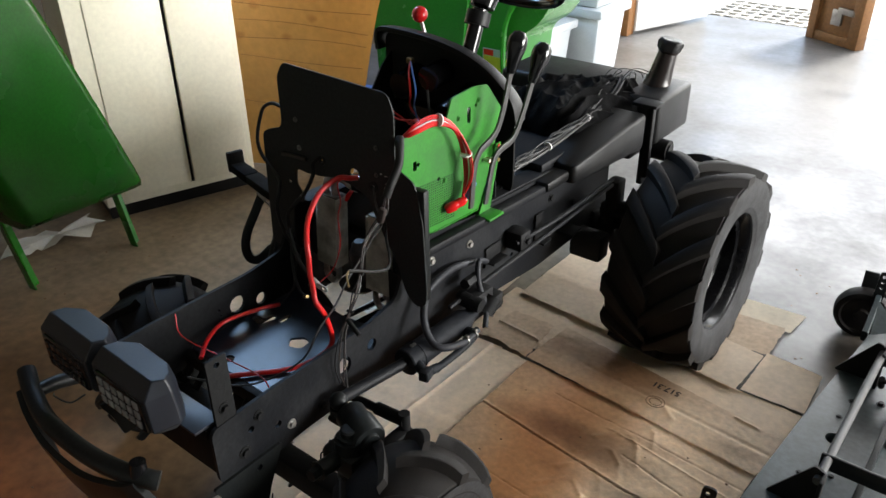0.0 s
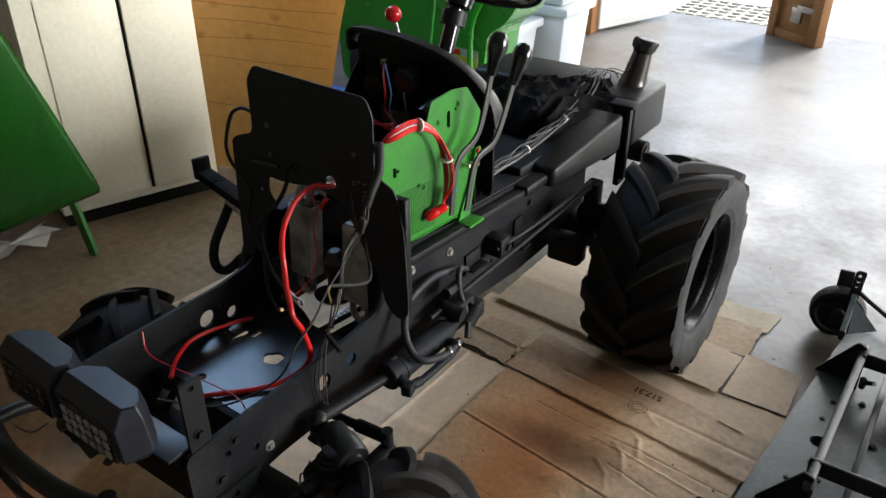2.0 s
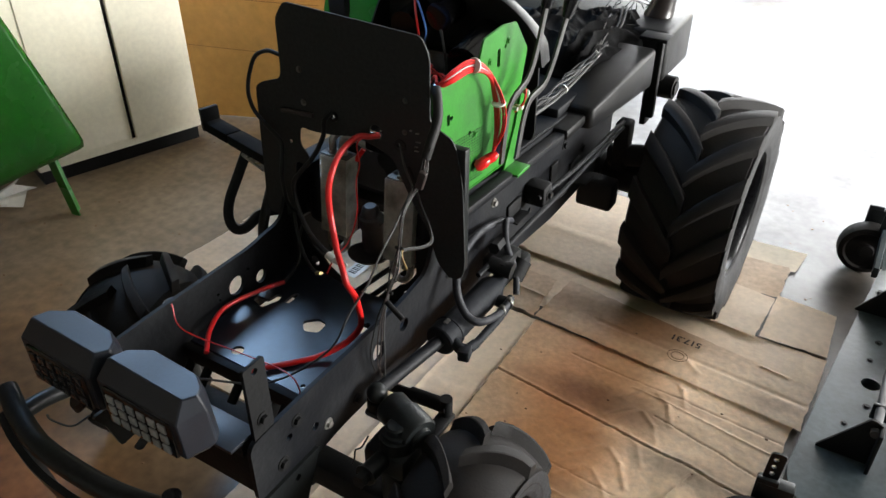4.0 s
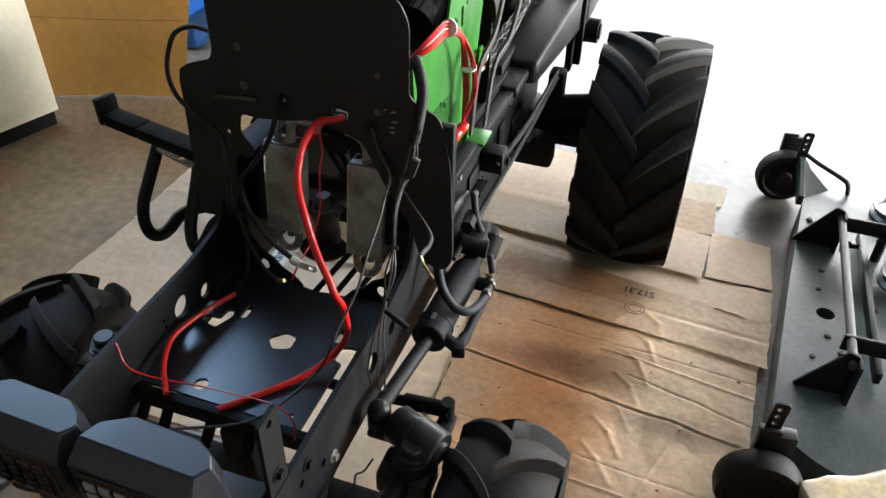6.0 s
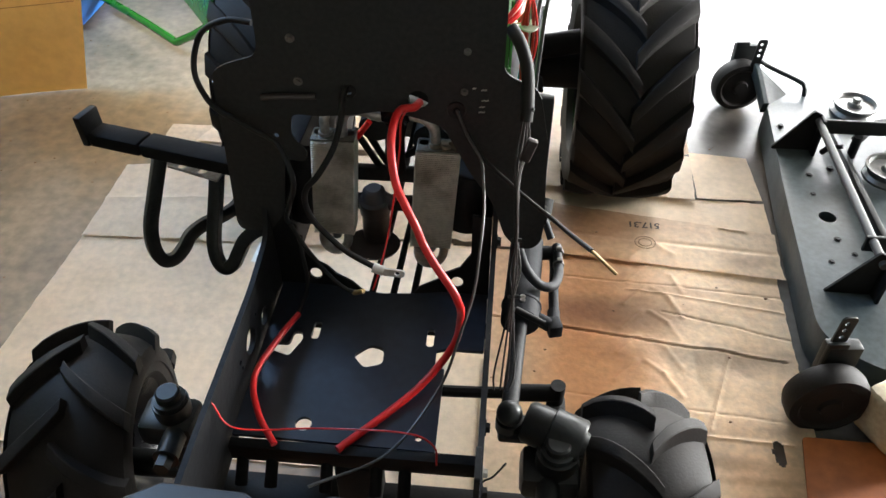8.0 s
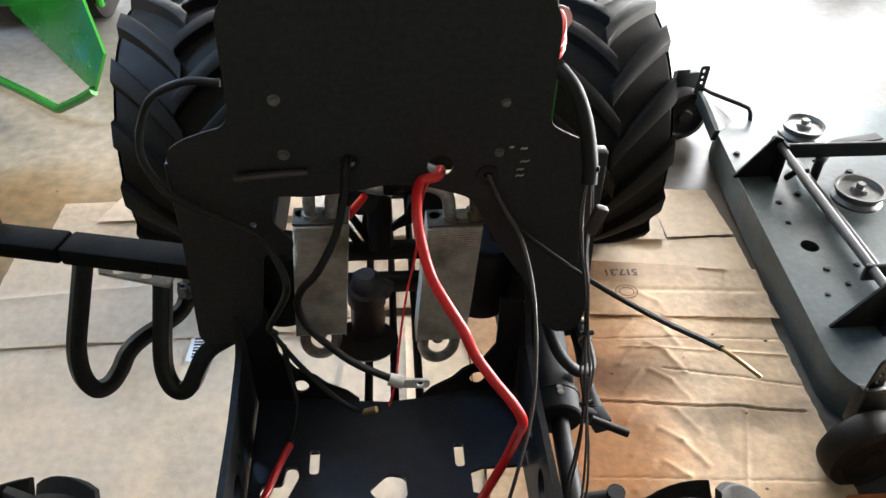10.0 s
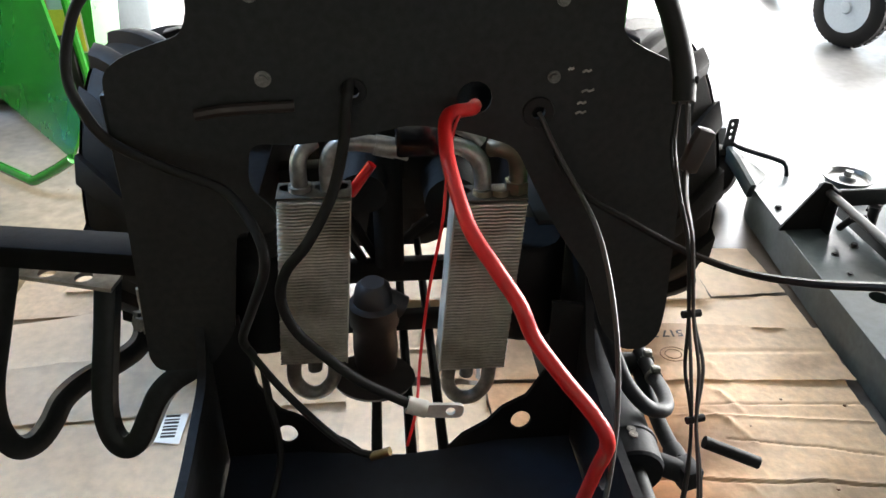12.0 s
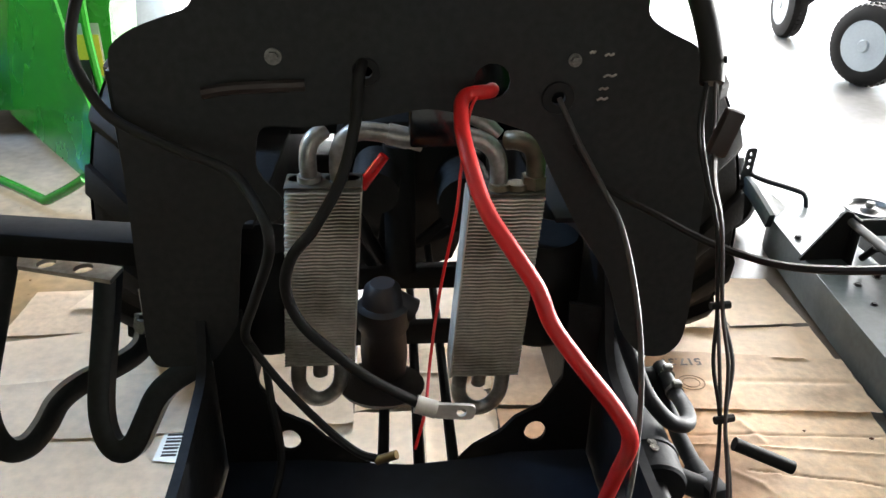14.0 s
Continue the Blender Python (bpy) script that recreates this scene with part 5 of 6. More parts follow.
cab_m = Matrix.Translation((-1.694, 0.149, 0)) @ Matrix.Rotation(math.atan2(u.y, u.x), 4, "Z")
cab = thing("metal_cabinet", "cream enamelled two-door metal cabinet on a dark plinth", "cabinet", (-1.8, 0.5, 0))
bm = bm_new()
box(bm, 0.165, 0.775, 0.0, 0.4, 0.056, 1.7, 0.004, cab_m)
part("body", bm, CREAM, cab, smooth=30)
bm = bm_new()
box(bm, 0.175, 0.765, 0.02, 0.4, 0.0, 0.056, 0, cab_m)
part("plinth", bm, PLASTIC, cab, "dark recessed plinth", smooth=0)
bm = bm_new()
box(bm, 0.498, 0.516, -0.004, -0.0005, 0.088, 1.648, 0, cab_m)
part("door_gap", bm, PLASTIC, cab, "dark gap between the doors", smooth=0)
for a, b, d in ((0.235, 0.502, 0.007), (0.513, 0.745, 0.022)):
    bm = bm_new()
    box(bm, a, b, -d, -0.001, 0.09, 1.65, 0.003, cab_m)
    part("cabinet_door", bm, CREAM, cab, smooth=30)

# plywood sheet
bm = bm_new()
n = 14
L = [(-1.66, 1.02), (-1.19, 1.19)]
front, back = [], []
for i in range(n + 1):
    for j in range(n + 1):
        s, t = i / n, j / n
        edge = 0.03 * math.sin(t * 5.0 + 0.5) * s
        x = L[0][0] + (L[1][0] - L[0][0]) * s + edge + (0.16 * t + 0.32 * t * t) * s
        y = L[0][1] + (L[1][1] - L[0][1]) * s + 0.03 * t + 0.02 * math.sin(3 * s)
        front.append(bm.verts.new((x, y, 0.005 + 1.25 * t)))
for i in range(n):
    for j in range(n):
        a = i * (n + 1) + j
        bm.faces.new((front[a], front[a + n + 1], front[a + n + 2], front[a + 1]))
bmesh.ops.solidify(bm, geom=bm.faces[:], thickness=0.018)
ply = tagged(part("plywood_sheet", bm, PLY), "warped honey-coloured plywood sheet leaning by the cabinet", "plywood")
for z in (0.3, 0.5, 0.585, 0.647, 0.719, 0.772, 0.84, 0.95, 1.05):
    t = z / 1.25
    bm = bm_new()
    pts = []
    for i in range(9):
        s = 0.02 + 0.94 * i / 8
        pts.append((L[0][0] + (L[1][0] - L[0][0]) * s + 0.03 * math.sin(t * 5.0 + 0.5) * s + (0.16 * t + 0.32 * t * t) * s, L[0][1] + (L[1][1] - L[0][1]) * s + 0.03 * t + 0.02 * math.sin(3 * s) - 0.0005, z + 0.008 * math.sin(s * 4 + z * 30)))
    tube(bm, pts, 0.0011, seg=5)
    part("grain_line", bm, TRIM_WOOD, ply)

# removed green hood on its stand
hood = thing("tractor_hood", "glossy green tractor hood propped on green legs", "tractor hood", (-1.2, 0.0, 0))
bm = bm_new()
AXIS = Vector((0.02, -0.23, 0.675)).normalized()
TIP, CORNER = Vector((-1.172, 0.234, 0.303)), Vector((-1.125, -0.19, 0.325))
ACROSS = (CORNER - TIP)
INWARD = AXIS.cross(ACROSS).normalized()
if INWARD.x > 0:
    INWARD = -INWARD
def hood_section(t, lip):
    o = AXIS * t + INWARD * lip
    a, b = TIP + o, CORNER + o
    k = ACROSS.normalized()
    return [a + INWARD * 0.34, a + INWARD * (0.02 - lip * 0.2) - k * 0.0, a + INWARD * 0.004 + k * 0.008, a + k * 0.03, a + k * 0.2, b - k * 0.04, b - k * 0.012 + INWARD * 0.004, b + INWARD * 0.02, b + INWARD * 0.34]
grid = [[bm.verts.new(p) for p in hood_section(t, lip)] for t, lip in ((0.0, 0.05), (0.015, 0.022), (0.045, 0.004), (0.09, 0.0), (0.3, -0.004), (0.6, 0.0), (0.95, 0.03))]
for P, Q in zip(grid, grid[1:]):
    for j in range(8):
        bm.faces.new((P[j], P[j + 1], Q[j + 1], Q[j]))
bmesh.ops.solidify(bm, geom=bm.faces[:], thickness=-0.006)
part("hood_shell", bm, GREEN, hood, smooth=60)
for p0, p1 in (((-1.396, 0.249, 0.0), (-1.41, 0.2, 0.4)), ((-1.405, -0.136, 0.0), (-1.38, -0.2, 0.42))):
    bm = bm_new()
    tube(bm, [p0, p1], 0, flat=(0.017, 0.0025, (1, 0.2, 0)))
    q = Vector((-0.016, 0.014, 0))
    tube(bm, [Vector(p0) + q, Vector(p1) + q], 0, flat=(0.0025, 0.017, (1, 0.2, 0)))
    part("leg", bm, GREEN, hood, "green angle-iron leg")

# crumpled white paper behind the hood legs
bm = bm_new()
rng = random.Random(8)
ring = [(-1.66 + 0.11 * math.cos(a) * rng.uniform(0.45, 1.15), 0.09 + 0.2 * math.sin(a) * rng.uniform(0.5, 1.1)) for a in [2 * math.pi * i / 26 for i in range(26)]]
mid = bm.verts.new((-1.66, 0.09, 0.03))
vs = [bm.verts.new((x, y, 0.006 + rng.uniform(0, 0.05))) for x, y in ring]
for i in range(26):
    bm.faces.new((mid, vs[i], vs[(i + 1) % 26]))
bmesh.ops.solidify(bm, geom=bm.faces[:], thickness=0.002)
tagged(part("paper_scrap", bm, PAPER, smooth=0), "crumpled white paper scrap on the floor", "paper")

# second green machine behind, with yellow seat
mower = thing("green_mower_body", "glossy green mower body with a yellow and red label", "riding mower", (-1.3, 2.2, 0))
bm = bm_new()
plate(bm, "y", 2.085, 0.3, rounded([(-1.82, 0.1), (-1.855, 0.593), (-1.76, 0.9), (-0.724, 0.9), (-0.748, 0.63), (-0.817, 0.531), (-0.908, 0.476), (-0.945, 0.1)], 0.06, 5))
es = [e for e in bm.edges if len(e.link_faces) == 2 and e.calc_face_angle(0) > 1.2 and all(abs(v.co.y - 2.085) < 1e-4 for v in e.verts)]
bmesh.ops.bevel(bm, geom=es, offset=0.06, segments=6, affect="EDGES", profile=0.5, clamp_overlap=True)
part("body_shell", bm, GREEN, mower, smooth=50)
bm = bm_new()
tube(bm, [(-0.98, 2.082, 0.1), (-0.99, 2.068, 0.4), (-0.97, 2.066, 0.55), (-0.9, 2.07, 0.68), (-0.84, 2.082, 0.84)], 0.014)
part("body_crease", bm, GREEN, mower)
decal = None
for x0, x1, z0, z1, mt in ((-1.118, -0.955, 0.21, 0.388, DECAL_GREY), (-1.112, -0.96, 0.216, 0.352, YELLOW), (-1.112, -1.055, 0.356, 0.384, RED_KNOB)):
    bm = bm_new()
    y = 2.0825 if decal is None else 2.0805
    box(bm, x0, x1, y - 0.002, y, z0, z1)
    ob = part("warning_label", bm, mt, decal or mower, smooth=0)
    decal = decal or ob
for x in (-1.7, -1.05):
    bm = bm_new()
    lathe(bm, [(-0.07, 0.0), (-0.07, 0.16), (-0.05, 0.19), (0.05, 0.19), (0.07, 0.16), (0.07, 0.0)], (x, 2.25, 0.19), (1, 0, 0), seg=32)
    part("wheel", bm, RUBBER, mower, "black rubber wheel")
# its side sheet with a rolled rail along the foot
bm = bm_new()
tube(bm, [(-1.42, 1.8, 0.055), (-1.136, 1.586, 0.05), (-0.99, 1.468, 0.047), (-0.96, 1.447, 0.046), (-0.935, 1.44, 0.058), (-0.88, 1.42, 0.09), (-0.825, 1.4, 0.127)], 0.014, seg=12)
part("foot_rail", bm, GREEN, mower)
bm = bm_new()
corner, tip = Vector((-0.758, 1.368, 0.255)), Vector((-0.825, 1.4, 0.125))
back_low, back_up = Vector((-0.549, 0.803, -0.05)), Vector((-0.3, 0.55, 0.62))
rows = []
for k in range(6):
    f = k / 5
    a, b = tip + back_low * 0.95 * f, corner + back_up * 0.95 * f
    bulge = Vector((0.05, -0.03, 0.0)) * f * (1 - f)
    rows.append([a, a.lerp(b, 0.3) + bulge * 0.6, a.lerp(b, 0.6) + bulge, b])
vs = [[bm.verts.new(p) for p in row] for row in rows]
for A, B in zip(vs, vs[1:]):
    for k in range(3):
        bm.faces.new((A[k], A[k + 1], B[k + 1], B[k]))
bmesh.ops.subdivide_edges(bm, edges=bm.edges[:], cuts=2, smooth=0.6, use_grid_fill=True)
bmesh.ops.solidify(bm, geom=bm.faces[:], thickness=0.008)
part("side_sheet", bm, GREEN, mower, smooth=70)

# blue tub behind the plywood
bm = bm_new()
vs = box(bm, -1.7, -1.36, 1.56, 1.86, 0.0, 0.16, 0.03)
tagged(part("blue_tub", bm, BLUE_BIN), "blue plastic tub behind the plywood", "tub")

# grey storage bins
def bin_thing(x0, x1, y0, y1, z0, z1):
    ob = thing("storage_bin", "grey plastic storage bin with a lid", "storage bin", ((x0 + x1) / 2, (y0 + y1) / 2, z0), "stacked storage bins")
    bm = bm_new()
    vs = box(bm, x0, x1, y0, y1, z0, z1 - 0.03, 0.02)
    for v in vs:
        k = (v.co.z - z0) / (z1 - z0)
        f = 0.86 + 0.14 * k
        v.co.x = (x0 + x1) / 2 + (v.co.x - (x0 + x1) / 2) * f
        v.co.y = (y0 + y1) / 2 + (v.co.y - (y0 + y1) / 2) * f
    part("tub", bm, GREY_BIN, ob)
    bm = bm_new()
    box(bm, x0 - 0.02, x1 + 0.02, y0 - 0.02, y1 + 0.02, z1 - 0.05, z1, 0.012)
    part("lid", bm, GREY_BIN, ob)


bin_thing(-1.5, -1.07, 2.42, 2.88, 0.0, 0.38)
bin_thing(-1.4, -0.94, 2.93, 3.26, 0.0, 0.43)
bin_thing(-1.4, -0.94, 2.93, 3.26, 0.43, 0.82)

# doorway: white door leaf, post
bm = bm_new()
box(bm, -1.40, -1.30, 4.05, 4.15, 0.0, 2.2, 0.003)
tagged(part("door_post", bm, TRIM_WOOD), "brown stained wooden door post", "door post", kind="structure")
bm = bm_new()
vs = box(bm, 0, 0.75, -0.02, 0.02, 0.02, 2.1, 0.004, Matrix.Translation((-1.3, 4.15, 0)) @ Matrix.Rotation(radians(72), 4, "Z"))
tagged(part("door_leaf", bm, WHITE_PAINT), "white painted door standing open", "door", kind="structure")
post = thing("wooden_post", "low stained wooden frame with a metal latch", "door post", (-0.1, 4.75, 0), kind="structure")
m = Matrix.Translation((-0.3, 4.80, 0)) @ Matrix.Rotation(math.atan2(-0.2, 0.37), 4, "Z")
bm = bm_new()
box(bm, 0.0, 0.06, -0.03, 0.05, 0, 0.8, 0.003, m)
box(bm, 0.06, 0.34, 0.0, 0.03, 0, 0.8, 0.002, m)
box(bm, 0.34, 0.42, -0.03, 0.05, 0, 0.8, 0.003, m)
box(bm, 0.06, 0.34, -0.02, 0.01, 0.0, 0.06, 0.002, m)
part("board", bm, TRIM_WOOD, post)
bm = bm_new()
box(bm, 0.17, 0.25, -0.02, 0.0, 0.12, 0.22, 0.004, m)
box(bm, 0.22, 0.36, -0.03, -0.01, 0.2, 0.24, 0.003, m)
part("latch", bm, STEEL, post)

# mower deck lying beside the tractor
deck = thing("mower_deck", "dark grey-green painted steel mower deck with pulleys", "mower deck", (1.25, 0.7, 0))
outline = rounded([(0.845, 0.24), (0.95, 0.15), (1.3, 0.12), (1.75, 0.2), (1.9, 0.45), (1.9, 0.95), (1.75, 1.18), (1.4, 1.27), (1.0, 1.26), (0.925, 1.17), (0.88, 0.7)], 0.07, 6)
bm = bm_new()
top = plate(bm, "z", 0.008, 0.094, outline, [circle(0.963, 0.632, 0.021, 16)])
es = [e for e in bm.edges if all(v.co.z > 0.09 for v in e.verts) and len(e.link_faces) == 2 and abs(e.calc_face_angle(0)) > 1.2 and (e.verts[0].co.xy - Vector((0.963, 0.632))).length > 0.05]
bmesh.ops.bevel(bm, geom=es, offset=0.034, segments=5, affect="EDGES", profile=0.5, clamp_overlap=True)
part("deck_shell", bm, DECK, deck, smooth=50)
for y in (0.915, 0.372):
    bm = bm_new()
    plate(bm, "y", y, 0.006, rounded([(0.885, 0.1), (0.992, 0.1), (0.992, 0.212), (0.968, 0.222)], 0.008))
    box(bm, 0.986, 0.994, y - 0.03, y + 0.006, 0.1, 0.21, 0.002)
    part("gusset", bm, BLACK_DULL, deck, "black triangular gusset plate")
bm = bm_new()
cyl(bm, (0.985, 0.95, 0.195), (0.98, 0.36, 0.195), 0.0095)
part("pivot_rod", bm, GREY_WIRE, deck)
for b in ((0.985, 1.6, 0.9, 0.91, 0.165, 0.205), (0.965, 1.5, 0.44, 0.45, 0.165, 0.205), (1.045, 1.06, 0.42, 0.96, 0.11, 0.14)):
    bm = bm_new()
    box(bm, *b, 0.003)
    part("lift_strap", bm, BLACK, deck)
for x, y, z, r in ((1.155, 1.112, 0.122, 0.062), (1.14, 0.78, 0.14, 0.06), (1.5, 0.5, 0.13, 0.07)):
    bm = bm_new()
    lathe(bm, [(-0.018, 0), (-0.018, r), (-0.012, r), (-0.004, r * 0.86), (0.004, r * 0.86), (0.012, r), (0.016, r), (0.016, r * 0.88), (0.006, r * 0.8), (0.006, r * 0.35), (0.014, r * 0.3), (0.014, 0)], (x, y, z), (0, 0, 1), seg=32)
    bolt(bm, (x, y, z + 0.014), (0, 0, 1), 0.011, 0.014)
    part("pulley", bm, PULLEY, deck, "worn steel belt pulley")


for x, y, r in ((0.935, 1.02, 0.007), (0.96, 0.8, 0.006), (1.02, 0.83, 0.007), (0.965, 0.55, 0.006), (0.99, 0.5, 0.005), (1.04, 0.56, 0.006), (0.93, 0.47, 0.005), (1.07, 0.68, 0.008), (1.2, 0.92, 0.008), (1.28, 0.64, 0.007), (0.95, 0.72, 0.005)):
    bm = bm_new()
    bolt(bm, (x, y, 0.101), (0, 0, 1), r, 0.009 if r > 0.006 else 0.005)
    part("deck_bolt", bm, BLACK_DULL, deck)
bm = bm_new()
cyl(bm, (1.005, 0.875, 0.125), (1.005, 0.84, 0.17), 0.008, seg=10)
cyl(bm, (1.005, 0.845, 0.16), (1.03, 0.83, 0.175), 0.006, seg=10)
part("pivot_stud", bm, BLACK_DULL, deck)
bm = bm_new()
tube(bm, [(1.09, 0.9, 0.15), (1.16, 0.96, 0.165), (1.3, 1.0, 0.16)], 0, flat=(0.014, 0.004, (0.4, -1, 0)), n=6)
cyl(bm, (1.09, 0.895, 0.1), (1.09, 0.895, 0.165), 0.012, seg=14)
part("idler_arm", bm, BLACK_DULL, deck, "black idler arm over the pulleys")


def caster(x, y, r, yaw, shift=(0, 0, 0)):
    """A gauge wheel whose axle lies along y, with its bracket towards the deck."""
    m = Matrix.Translation((x, y, 0)) @ Matrix.Rotation(yaw, 4, "Z")
    ax = m.to_3x3() @ Vector((0, 1, 0))
    bm = bm_new()
    lathe(bm, [(-0.03, 0), (-0.03, r * 0.25), (-0.022, r * 0.3), (-0.022, r * 0.7), (-0.028, r * 0.78), (-0.024, r * 0.95), (-0.012, r), (0.012, r), (0.024, r * 0.95), (0.028, r * 0.78), (0.022, r * 0.6), (0.022, 0)], m @ Vector((0, 0, r)), ax, seg=36)
    w = part("gauge_wheel", bm, RUBBER, deck, "black rubber gauge wheel")
    bm = bm_new()
    box(bm, -0.02, 0.02, 0.032, 0.042, r * 0.8, 0.2, 0.002, m)
    box(bm, -0.018, 0.05, 0.03, 0.06, 0.10, 0.19, 0.004, m)
    part("wheel_bracket", bm, BLACK, deck)
    bm = bm_new()
    plate(bm, "y", 0.044, 0.005, rounded([(-0.014, 0.15), (0.014, 0.15), (0.02, 0.262), (-0.008, 0.262)], 0.01), [circle(0.003, z, 0.005, 8) for z in (0.21, 0.228, 0.246)])
    bmesh.ops.transform(bm, matrix=Matrix.Translation(shift) @ m, verts=bm.verts[:])
    part("height_strap", bm, BLACK, deck)


caster(0.872, 1.285, 0.078, 0.15, (0.036, -0.06, -0.026))
bm = bm_new()
tube(bm, [(0.905, 1.275, 0.14), (0.908, 1.22, 0.13), (0.912, 1.12, 0.10)], 0, flat=(0.008, 0.02, (1, 0, 0)))
part("caster_arm", bm, DECK, deck, smooth=30)
bm = bm_new()
vs = [bm.verts.new(p) for p in ((0.912, 1.235, 0.16), (0.925, 1.13, 0.104), (0.991, 1.194, 0.104))]
bm.faces.new(vs)
bmesh.ops.solidify(bm, geom=bm.faces[:], thickness=0.005)
part("gusset", bm, DECK, deck, smooth=0)
caster(0.828, 0.095, 0.081, 0.1)
bm = bm_new()
tube(bm, [(0.915, 1.275, 0.165), (0.947, 1.265, 0.15), (1.015, 1.215, 0.14), (1.035, 1.2, 0.13), (1.043, 1.195, 0.092)], 0.0065)
part("hold_down_rod", bm, BLACK, deck)

# utility cart wheels by the doorway
cart = thing("utility_cart", "small cart with grey-rimmed pneumatic wheels", "cart", (2.0, 2.9, 0))
for c, ax in (((2.03, 2.66, 0.172), Vector((-0.9, -0.44, 0))), ((2.12, 3.6, 0.172), Vector((-0.95, 0.1, 0)))):
    bm = bm_new()
    lathe(bm, [(-0.045, 0.1), (-0.05, 0.13), (-0.035, 0.165), (0, 0.172), (0.035, 0.165), (0.05, 0.13), (0.045, 0.1)], c, ax, seg=40, cap=False)
    w = part("tyre", bm, RUBBER, cart)
    bm = bm_new()
    d, u, v = basis(ax)
    for i in range(44):
        for k in (-1, 0, 1):
            a = 2 * math.pi * (i + 0.5 * (k == 0)) / 44
            out = u * math.cos(a) + v * math.sin(a)
            m = Matrix((d, d.cross(out), out)).transposed().to_4x4()
            m.translation = Vector(c) + out * (0.1705 - 0.008 * abs(k)) + d * 0.026 * k
            box(bm, -0.009, 0.009, -0.007, 0.007, -0.004, 0.005, 0, m)
    tagged(part("tread_block", bm, RUBBER, w, smooth=0), "small square tread blocks", kind="stuff")
    bm = bm_new()
    lathe(bm, [(-0.046, 0.106), (-0.044, 0.098), (-0.02, 0.088), (-0.02, 0.05), (-0.035, 0.035), (-0.055, 0.022), (-0.055, 0)], c, ax, seg=32)
    lathe(bm, [(0.046, 0.106), (0.044, 0.098), (0.02, 0.088), (0.02, 0.05), (0.035, 0.035), (0.055, 0.022), (0.055, 0)], c, ax, seg=32)
    part("rim", bm, GREY_BIN, w, "pale grey pressed rim")
bm = bm_new()
box(bm, 2.15, 2.7, 2.75, 3.6, 0.3, 0.36, 0.01)
part("cart_bed", bm, FRAME, cart)
for pts in ([(2.03, 2.66, 0.172), (2.12, 2.72, 0.172), (2.24, 2.82, 0.31)], [(2.12, 3.6, 0.172), (2.2, 3.58, 0.172), (2.28, 3.5, 0.31)]):
    bm = bm_new()
    tube(bm, pts, 0.012)
    part("wheel_leg", bm, FRAME, cart)

# amber-wrapped pack on an orange board beside the front gauge wheel
bm = bm_new()
plate(bm, "z", 0.001, 0.016, rounded([(0.79, 0.045), (0.70, -0.5), (1.5, -0.6), (1.5, 0.02), (1.1, 0.04)], 0.01))
tagged(part("orange_board", bm, ORANGE, smooth=0), "flat orange-brown board lying on the floor", "board")
bm = bm_new()
m = Matrix.Translation((1.04, 0.08, 0.018)) @ Matrix.Rotation(0.45, 4, "Z")
vs = box(bm, -0.13, 0.2, -0.07, 0.075, 0.0, 0.12, 0.012, m, seg=2)
bmesh.ops.subdivide_edges(bm, edges=[e for e in bm.edges if e.calc_length() > 0.03], cuts=14, use_grid_fill=True)
for v in bm.verts:
    q = v.co * 14
    crumple = abs(noise.noise((q.x, q.y + q.z, 1))) - abs(noise.noise((q.y * 2.2, q.x * 1.4, q.z * 2)))
    v.co += Vector((noise.noise(v.co * 12), noise.noise(v.co * 12 + Vector((5, 0, 0))), max(-0.01, crumple) if v.co.z > 0.05 else 0)) * 0.016
tagged(part("wrapped_pack", bm, DARK_BAG), "amber plastic-wrapped pack on the orange board", "package")
bm = bm_new()
plate(bm, "z", 0.0085, 0.0006, [(-0.431, 0.446), (-0.385, 0.438), (-0.379, 0.544), (-0.425, 0.546)])
label = tagged(part("barcode_label", bm, PAPER, smooth=0), "white printed label stuck on the cardboard", "label")
for i in range(9):
    bm = bm_new()
    y = 0.455 + i * 0.0085
    box(bm, -0.42, -0.395, y, y + (0.004 if i % 2 else 0.0055), 0.0091, 0.0096)
    part("printed_bar", bm, INK, label, smooth=0)

# woven mat outside the doorway
mat_ob = thing("door_mat", "thin open-weave mat on the sunlit ground", "mat", (-0.7, 5.4, -0.03))
for i in range(10):
    bm = bm_new()
    box(bm, -1.15 + i * 0.1, -1.12 + i * 0.1, 5.1, 5.75, -0.028, -0.018)
    part("mat_strip", bm, DRIVE_DARK, mat_ob, smooth=0)
for i in range(6):
    bm = bm_new()
    box(bm, -1.15, -0.2, 5.12 + i * 0.11, 5.15 + i * 0.11, -0.024, -0.014)
    part("mat_strip", bm, DRIVE_DARK, mat_ob, smooth=0)

# ring stamp printed under the number
bm = bm_new()
for rr in (0.022, 0.014):
    ring = [(0.535 + rr * 1.15 * math.cos(2 * math.pi * i / 28), 0.588 + rr * math.sin(2 * math.pi * i / 28), 0.0235) for i in range(29)]
    tube(bm, ring, 0.0009, seg=4, curve=False)
part("printed_stamp", bm, CARD_EDGE, text_sheet, "faint round printed stamp")
rng = random.Random(21)
# crumbs of dirt on the floor and the cardboard
bm = bm_new()
